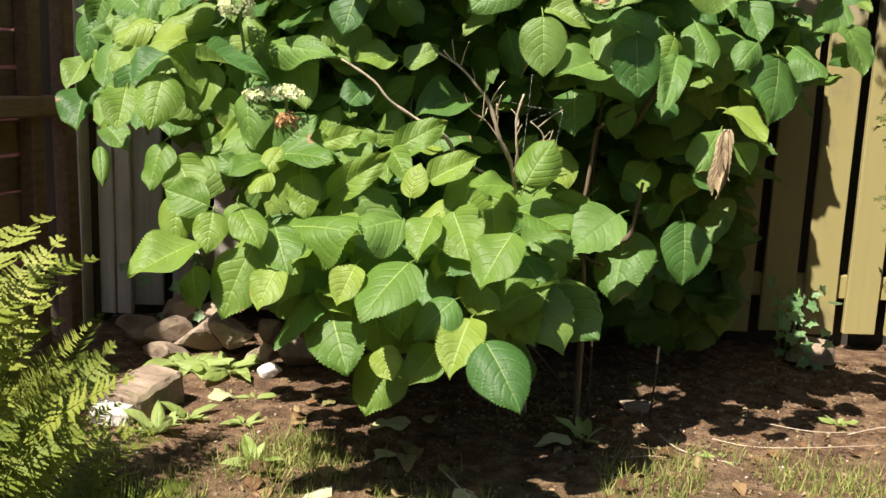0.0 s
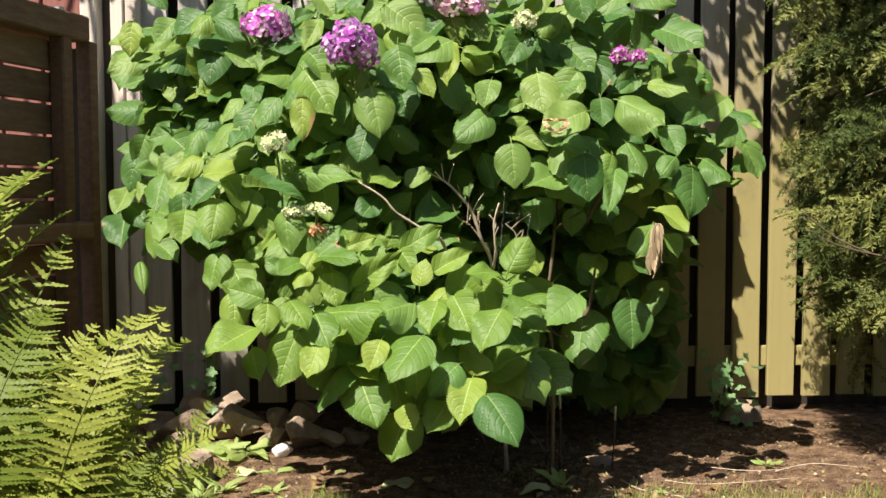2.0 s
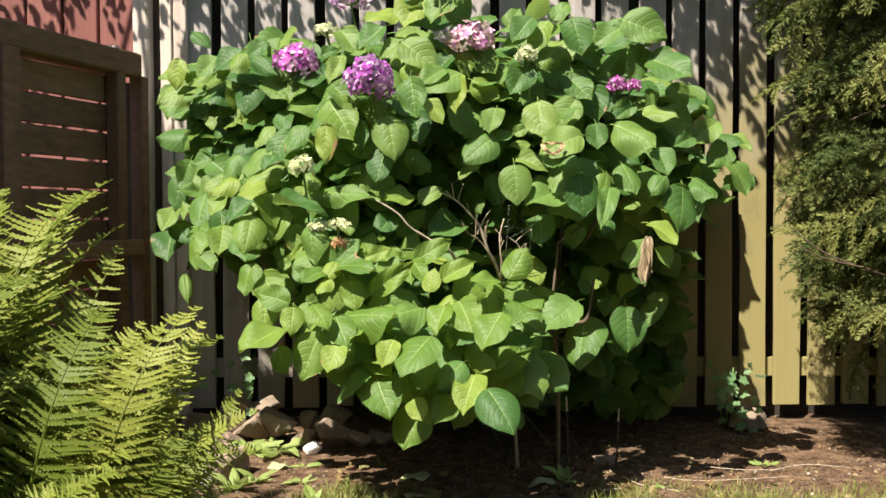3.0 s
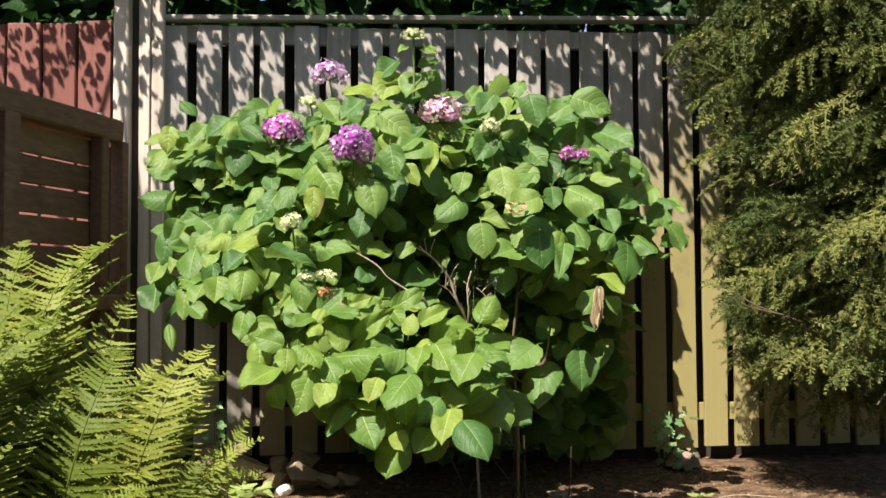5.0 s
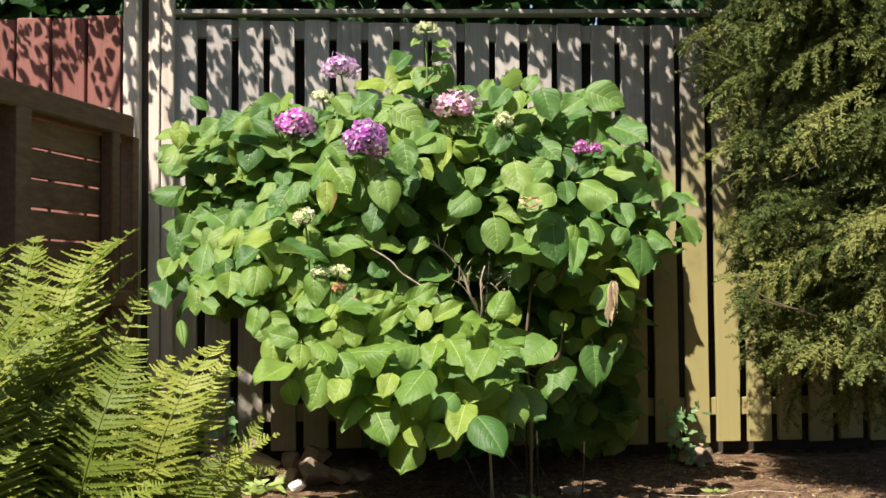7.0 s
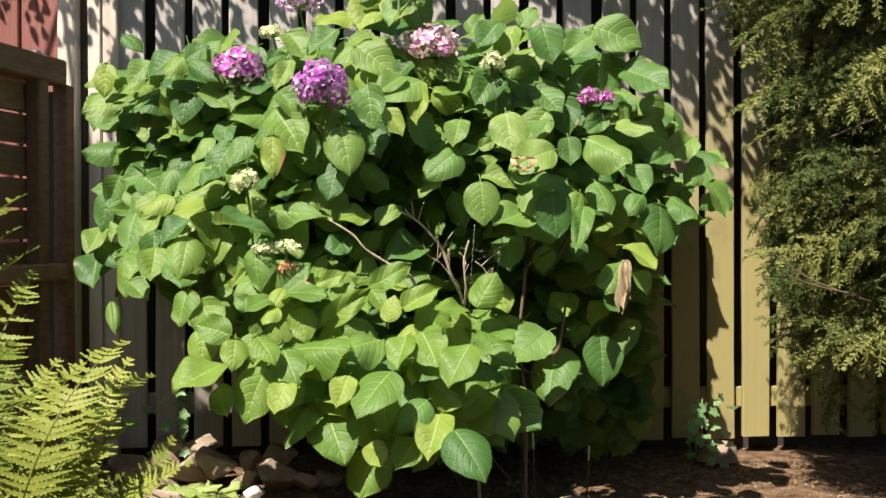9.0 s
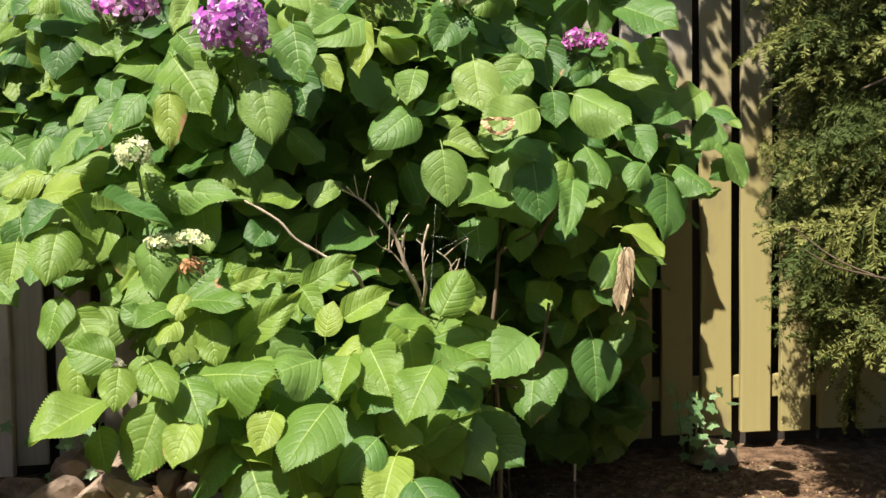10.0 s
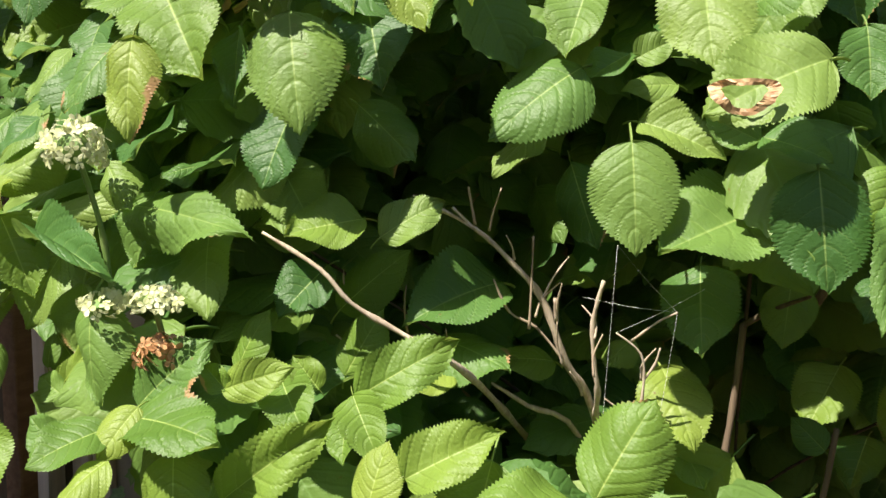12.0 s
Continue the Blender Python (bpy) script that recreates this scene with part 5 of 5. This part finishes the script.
for i in range(19000):
    if i < 12500:
        c = Vector((tree_rng.uniform(-3.0, 0.9), tree_rng.uniform(-1.90, -1.1), tree_rng.uniform(2.15, 2.75)))
        if noise.noise(c * 2.6) < (-0.12 if c.x < -1.1 else -0.30):
            continue
    elif i < 15000:
        # unseen clump, added only to cast shade at the left
        c = Vector((tree_rng.uniform(-2.9, -1.95), tree_rng.uniform(-2.95, -2.30), tree_rng.uniform(2.25, 2.75)))
    else:
        c = Vector((tree_rng.uniform(-4.0, 2.6), tree_rng.uniform(-1.2, 1.2), tree_rng.uniform(2.25, 3.4)))
    way = Vector((tree_rng.uniform(-1, 1), tree_rng.uniform(-1, 1), tree_rng.uniform(-1, 0.2))).normalized()
    size = tree_rng.uniform(0.03, 0.052) if i < 12500 else tree_rng.uniform(0.05, 0.085)
    crown.append((tree_rng.randrange(4), leaf_pose(c, c + way * size, size * 0.62, (tree_rng.uniform(-0.5, 0.5), tree_rng.uniform(-0.6, 0.3), 1), 0)))
put("crown", scatter(SMALL, crown, "crown", [leaf_dark]), tree, kind="stuff")
hedge = thing("hedge", "dark shaded hedge behind the fence", "hedge", (0, 3.9, 0), kind="stuff")
leafy = []
for i in range(16000):
    c = Vector((tree_rng.uniform(-4.5, 3.0), tree_rng.uniform(-0.55, 0.9), tree_rng.uniform(1.3, 3.4)))
    way = Vector((tree_rng.uniform(-1, 1), tree_rng.uniform(-1, 0.5), tree_rng.uniform(-1, 0.3))).normalized()
    size = tree_rng.uniform(0.12, 0.19)
    leafy.append((tree_rng.randrange(4), leaf_pose(c, c + way * size, size * 0.62, (tree_rng.uniform(-0.5, 0.5), -0.8, 0.6), 0)))
put("hedge_leaves", scatter(SMALL, leafy, "hedge_leaves", [leaf_dark]), hedge)

# ---- ivy ----
def ivy_shape(seed):
    """A five-lobed ivy leaf, one long, slightly folded."""
    rng = random.Random(seed)
    half = [(0.0, 0.02), (0.22, -0.08), (0.46, 0.06), (0.34, 0.24), (0.52, 0.52), (0.24, 0.56), (0.10, 0.78), (0.0, 1.0)]
    verts, uvs, faces = [], [], []
    for x, y in half:
        for s in (-1, 1):
            verts.append((s * x * rng.uniform(0.92, 1.08), y, 0.16 * x - 0.12 * y * y))
            uvs.append((0.5 + s * x, y))
    verts.append((0, 0.36, 0))
    uvs.append((0.5, 0.36))
    for i in range(len(half) - 1):
        faces += [(16, 2 * i, 2 * i + 2), (16, 2 * i + 3, 2 * i + 1)]
    return mesh_of("leaf", verts, faces, [leaf_ivy], uvs, False)


IVY = [ivy_shape(700 + i) for i in range(4)]


def ivy(at, spread, count, seed, label):
    rng = random.Random(seed)
    ob = thing("ivy", label, "ivy", at)
    for i in range(count):
        p = Vector((rng.gauss(0, spread), rng.uniform(-0.14, 0.0), 0.02 + 0.21 * rng.random()))
        way = Vector((rng.uniform(-1, 1), -0.4, rng.uniform(-0.7, 0.6))).normalized()
        size = rng.uniform(0.027, 0.046)
        put("leaf", rng.choice(IVY), ob, leaf_pose(p, p + way * size, size, (rng.uniform(-0.4, 0.4), -0.7, 0.6), 0))
    for i in range(5):
        x = rng.gauss(0, spread * 0.7)
        put("vine", tube([(x * 0.3, 0, 0), (x * 0.7, -0.03, 0.08), (x, -0.02, 0.22)], 0.003, 0.0015, 5, stalk, "vine", i), ob)


ivy((0.80, 2.95, 0.0), 0.045, 32, 3, "small pale green ivy climbing at the fence foot")
ivy((-0.93, 2.76, 0.06), 0.06, 16, 4, "small green ivy behind stones at the fence foot")

# ---- stones, weeds, litter and grass ----
STONES = ((-1.06, 2.66, 0.035, 0.085, 0.06, 0.055), (-0.97, 2.58, 0.045, 0.090, 0.06, 0.060), (-0.95, 2.68, 0.105, 0.085, 0.06, 0.045),
          (-0.86, 2.59, 0.040, 0.075, 0.06, 0.055), (-0.84, 2.68, 0.100, 0.080, 0.06, 0.040), (-0.77, 2.58, 0.060, 0.095, 0.06, 0.070),
          (-0.69, 2.53, 0.022, 0.036, 0.03, 0.026), (-0.67, 2.63, 0.060, 0.050, 0.045, 0.045), (-0.65, 2.52, 0.035, 0.050, 0.04, 0.036),
          (-0.575, 2.52, 0.045, 0.090, 0.06, 0.055), (-0.59, 2.64, 0.075, 0.080, 0.05, 0.045), (-0.49, 2.53, 0.030, 0.055, 0.05, 0.036),
          (-0.92, 2.50, 0.020, 0.070, 0.05, 0.032), (-0.42, 2.55, 0.025, 0.060, 0.05, 0.032), (0.86, 2.91, 0.030, 0.085, 0.06, 0.060),
          (0.31, 2.38, 0.012, 0.045, 0.04, 0.025))
for i, (x, y, z, sx, sy, sz) in enumerate(STONES):
    turn = Euler((0.12 * math.sin(i), 0.12 * math.cos(i), 0.5 * math.sin(i * 2.3))).to_matrix().to_4x4()
    tagged(put("stone", rough_stone(i + 3, sx, sy, sz, stone_brown), None, Matrix.Translation((x, y, z)) @ turn), "brown rounded garden stone by the fence foot", "stone", "stones by the fence foot")
slab = thing("stone_slab", "low brown stone slab with a whitewashed end, among ferns", "stone", (-0.828, 2.12, 0.0))
for name, y, sy, sx, sz, mat, label in (("slab", 0.015, 0.17, 0.110, 0.085, stone_brown, ""), ("whitewashed_end", -0.096, 0.050, 0.100, 0.068, stone_white, "white painted end")):
    bm = plank(sx, sy, sz, 0.010, 5, 0.004)
    bmesh.ops.subdivide_edges(bm, edges=bm.edges[:], cuts=1)
    for v in bm.verts:
        v.co += Vector((noise.noise(v.co * 16), noise.noise(v.co * 16 + Vector((5, 0, 0))), noise.noise(v.co * 16 + Vector((0, 5, 0))))) * 0.009
    part(name, bm, mat, slab, label).matrix_basis = Euler((radians(5), radians(4), radians(-12))).to_matrix().to_4x4() @ Matrix.Translation((0, y, -0.008))
tagged(put("stone", rough_stone(51, 0.036, 0.030, 0.028, stone_white, "stone"), None, Matrix.Translation((-0.612, 2.42, 0.02))), "small white stone on the soil", "stone")

WEED = [mesh_of("leaf", *leaf_shape(800 + i, 10, False, 3, True, 0.75)[:2], [leaf_weed], leaf_shape(800 + i, 10, False, 3, True, 0.75)[2]) for i in range(4)]


def weed(at, count, size, seed, label, flat=0.25):
    rng = random.Random(seed)
    ob = thing("weed", label, "weed", at, "weeds on the bare soil")
    for i in range(count):
        az = 2 * math.pi * i / count + rng.uniform(-0.4, 0.4)
        way = Vector((math.cos(az), math.sin(az), rng.uniform(flat * 0.4, flat * 2.2))).normalized()
        s = size * rng.uniform(0.6, 1.15)
        p = Vector((math.cos(az), math.sin(az), 0.4)) * s * 0.15
        put("leaf", rng.choice(WEED), ob, leaf_pose(p, p + way * s, s * rng.uniform(0.30, 0.46), (-way.x * 0.5, -way.y * 0.5 - 0.2, 1), rng.uniform(-0.3, 0.3)))


weed((-0.84, 2.46, 0.0), 12, 0.115, 1, "bright green broad-leaved weed rosette")
weed((-0.73, 2.44, 0.0), 11, 0.115, 2, "bright green broad-leaved weed rosette")
weed((-0.735, 2.00, 0.0), 11, 0.075, 3, "bright green broad-leaved weed beside a slab", 0.6)
weed((-0.70, 2.09, 0.0), 8, 0.06, 4, "bright green broad-leaved weed", 0.6)
weed((-0.60, 2.25, 0.0), 6, 0.05, 5, "small green weed seedling")
weed((-0.57, 2.09, 0.0), 6, 0.045, 6, "small green weed seedling")
weed((-0.48, 1.88, 0.0), 5, 0.065, 7, "small green weed seedling", 1.0)
weed((0.19, 2.16, 0.0), 6, 0.07, 8, "small green weed among dry litter", 0.9)
weed((0.47, 2.10, 0.0), 6, 0.045, 9, "small green weed seedling")
weed((0.80, 2.40, 0.0), 6, 0.05, 10, "small green weed seedling")

# larger fallen leaves, each its own
LITTER = [mesh_of("fallen_leaf", *leaf_shape(900 + i, 9, False, 3, False, 0.7, 1.3)[:2], [leaf_litter], leaf_shape(900 + i, 9, False, 3, False, 0.7, 1.3)[2]) for i in range(5)]
lit_rng = random.Random(14)


PALE = []
for me in LITTER:
    me = me.copy()
    me.materials[0] = leaf_pale
    PALE.append(me)


def fallen(x, y, size, label="curled dry brown leaf on the soil", kinds=LITTER):
    az = lit_rng.uniform(0, 6.28)
    m = Matrix.Translation((x, y, height(x, y) + 0.010)) @ Euler((lit_rng.uniform(-0.2, 0.2), lit_rng.uniform(-0.2, 0.2), az)).to_matrix().to_4x4() @ Matrix.Diagonal((size * 0.7, size, size, 1))
    tagged(put("fallen_leaf", lit_rng.choice(kinds), None, m), label, "leaf", "fallen leaves")


for x, y, s in ((-0.65, 2.21, 0.10), (-0.205, 1.98, 0.10), (-0.20, 2.14, 0.09), (0.16, 2.12, 0.08), (-0.30, 1.80, 0.06), (-0.05, 1.83, 0.08)):
    fallen(x, y, s, "pale yellow-green fallen leaf on the soil", PALE)
for i in range(46):
    fallen(lit_rng.uniform(-0.5, 0.35), lit_rng.uniform(1.75, 2.35), lit_rng.uniform(0.03, 0.06))
for i in range(34):
    fallen(lit_rng.uniform(0.1, 1.25), lit_rng.uniform(1.75, 2.95), lit_rng.uniform(0.018, 0.042))

# crumbs of soil, chips and bark
crumb_bm = []
for i in range(4):
    me = rough_stone(70 + i, 1, 0.8, 0.6, stone_brown, "crumb", 1)
    crumb_bm.append(([tuple(v.co) for v in me.vertices], [tuple(p.vertices) for p in me.polygons], [(0.5, 0.5)] * len(me.vertices)))
    bpy.data.meshes.remove(me)
crumbs = []
for i in range(6500):
    x, y = lit_rng.uniform(-1.1, 1.6), lit_rng.uniform(1.5, 2.95)
    s = 0.002 + 0.006 * lit_rng.random() ** 3
    crumbs.append((i % 4, Matrix.Translation((x, y, height(x, y) + s * 0.3)) @ Matrix.Rotation(lit_rng.uniform(0, 6), 4, "Z") @ Matrix.Scale(s, 4)))
earth, en, el, eb = material("soil_crumbs")
el.new(ramp_node(en, el, per_piece(en, True), [(0.0, (0.035, 0.022, 0.015)), (0.6, (0.11, 0.07, 0.047)), (0.9, (0.26, 0.20, 0.14)), (1.0, (0.42, 0.36, 0.29))]), eb.inputs["Base Color"])
eb.inputs["Roughness"].default_value = 0.95
tagged(new("soil_crumbs", scatter(crumb_bm, crumbs, "soil_crumbs", [earth], False)), "crumbs of soil and tiny stones", "soil", kind="stuff")
chips = []
for i in range(3600):
    x, y = lit_rng.uniform(-1.0, 1.5), lit_rng.uniform(1.6, 2.95)
    if i % 3 == 1:
        x, y = lit_rng.uniform(0.2, 1.3), lit_rng.uniform(1.85, 2.95)
    if i % 6 == 0:
        x, y = lit_rng.gauss(0.08, 0.09), lit_rng.gauss(2.30, 0.06)
    s = lit_rng.uniform(0.005, 0.015)
    chips.append((i % 5, Matrix.Translation((x, y, height(x, y) + 0.004)) @ Euler((lit_rng.uniform(-0.9, 0.9), lit_rng.uniform(-0.9, 0.9), lit_rng.uniform(0, 6))).to_matrix().to_4x4() @ Matrix.Diagonal((s * lit_rng.uniform(0.25, 0.7), s, s, 1))))
chip_leaf = leaf_material("leaf_crumbs", ((0.10, 0.05, 0.025), (0.28, 0.13, 0.06), (0.36, 0.24, 0.12), (0.46, 0.36, 0.20), (0.20, 0.22, 0.07)), (0.3, 0.2, 0.1), island=True, rough=0.7, share=0.1, spots=False)
tagged(new("leaf_crumbs", scatter([leaf_shape(950 + i, 4, False, 1, False, 0.7, 1.5) for i in range(5)], chips, "leaf_crumbs", [chip_leaf])), "scattered bits of dry brown leaf", "leaf litter", kind="stuff")

# fallen twigs
for pts, r in ((((0.358, 2.227, 0.006), (0.391, 2.134, 0.010), (0.457, 2.095, 0.008), (0.515, 2.09, 0.006)), 0.0026), (((0.476, 2.218, 0.008), (0.558, 2.193, 0.006), (0.682, 2.204, 0.010), (0.859, 2.269, 0.006)), 0.0018), (((0.265, 2.066, 0.006), (0.32, 2.085, 0.008), (0.374, 2.09, 0.006)), 0.0018), (((0.80, 2.32, 0.006), (0.92, 2.38, 0.012), (1.06, 2.37, 0.006)), 0.0015), (((0.62, 2.36, 0.004), (0.72, 2.31, 0.010), (0.84, 2.35, 0.004)), 0.0015), (((-0.02, 1.78, 0.01), (-0.10, 1.84, 0.05)), 0.002)):
    tw = thing("twig", "pale dry twig lying on the soil", "twig", pts[0], "fallen twigs")
    put("shaft", tube([Vector(p) - Vector(pts[0]) for p in pts], r, r * 0.5, 6, wood_twig, "shaft"), tw)

# turf
blades = []
blade = ([(-0.5, 0, 0), (0.5, 0, 0), (0.35, 0.10, 0.5), (-0.35, 0.10, 0.5), (0.0, 0.38, 1.0)], [(0, 1, 2, 3), (3, 2, 4)], [(0.5, 0.5)] * 5)
grass_rng = random.Random(44)
while len(blades) < 30000:
    x, y = grass_rng.uniform(-0.7, 1.9), grass_rng.uniform(0.9, 2.25)
    edge = 2.10 + 0.14 * noise.noise(Vector((x * 2.2, 0, 7))) - (0.33 if x < 0.22 else 0.0) + 0.10 * max(0, x - 0.6)
    if y > edge + grass_rng.gauss(0, 0.06) or noise.noise(Vector((x * 5, y * 5, 2))) < -0.25:
        continue
    s = grass_rng.uniform(0.014, 0.044)
    blades.append((0, Matrix.Translation((x, y, height(x, y) - 0.002)) @ Euler((grass_rng.uniform(-0.5, 0.9), grass_rng.uniform(-0.4, 0.4), grass_rng.uniform(0, 6.28))).to_matrix().to_4x4() @ Matrix.Diagonal((0.0027, s, s, 1))))
for cx, cy in ((-0.42, 1.98), (-0.36, 1.93), (-0.46, 1.86)):
    for i in range(260):
        x, y = cx + grass_rng.gauss(0, 0.05), cy + grass_rng.gauss(0, 0.04)
        s = grass_rng.uniform(0.02, 0.05)
        blades.append((0, Matrix.Translation((x, y, height(x, y) - 0.002)) @ Euler((grass_rng.uniform(-0.6, 0.9), grass_rng.uniform(-0.5, 0.5), grass_rng.uniform(0, 6.28))).to_matrix().to_4x4() @ Matrix.Diagonal((0.003, s, s, 1))))
tagged(new("grass", scatter([blade], blades, "grass", [grass_green], False)), "sparse yellowed grass blades", "grass", kind="stuff")
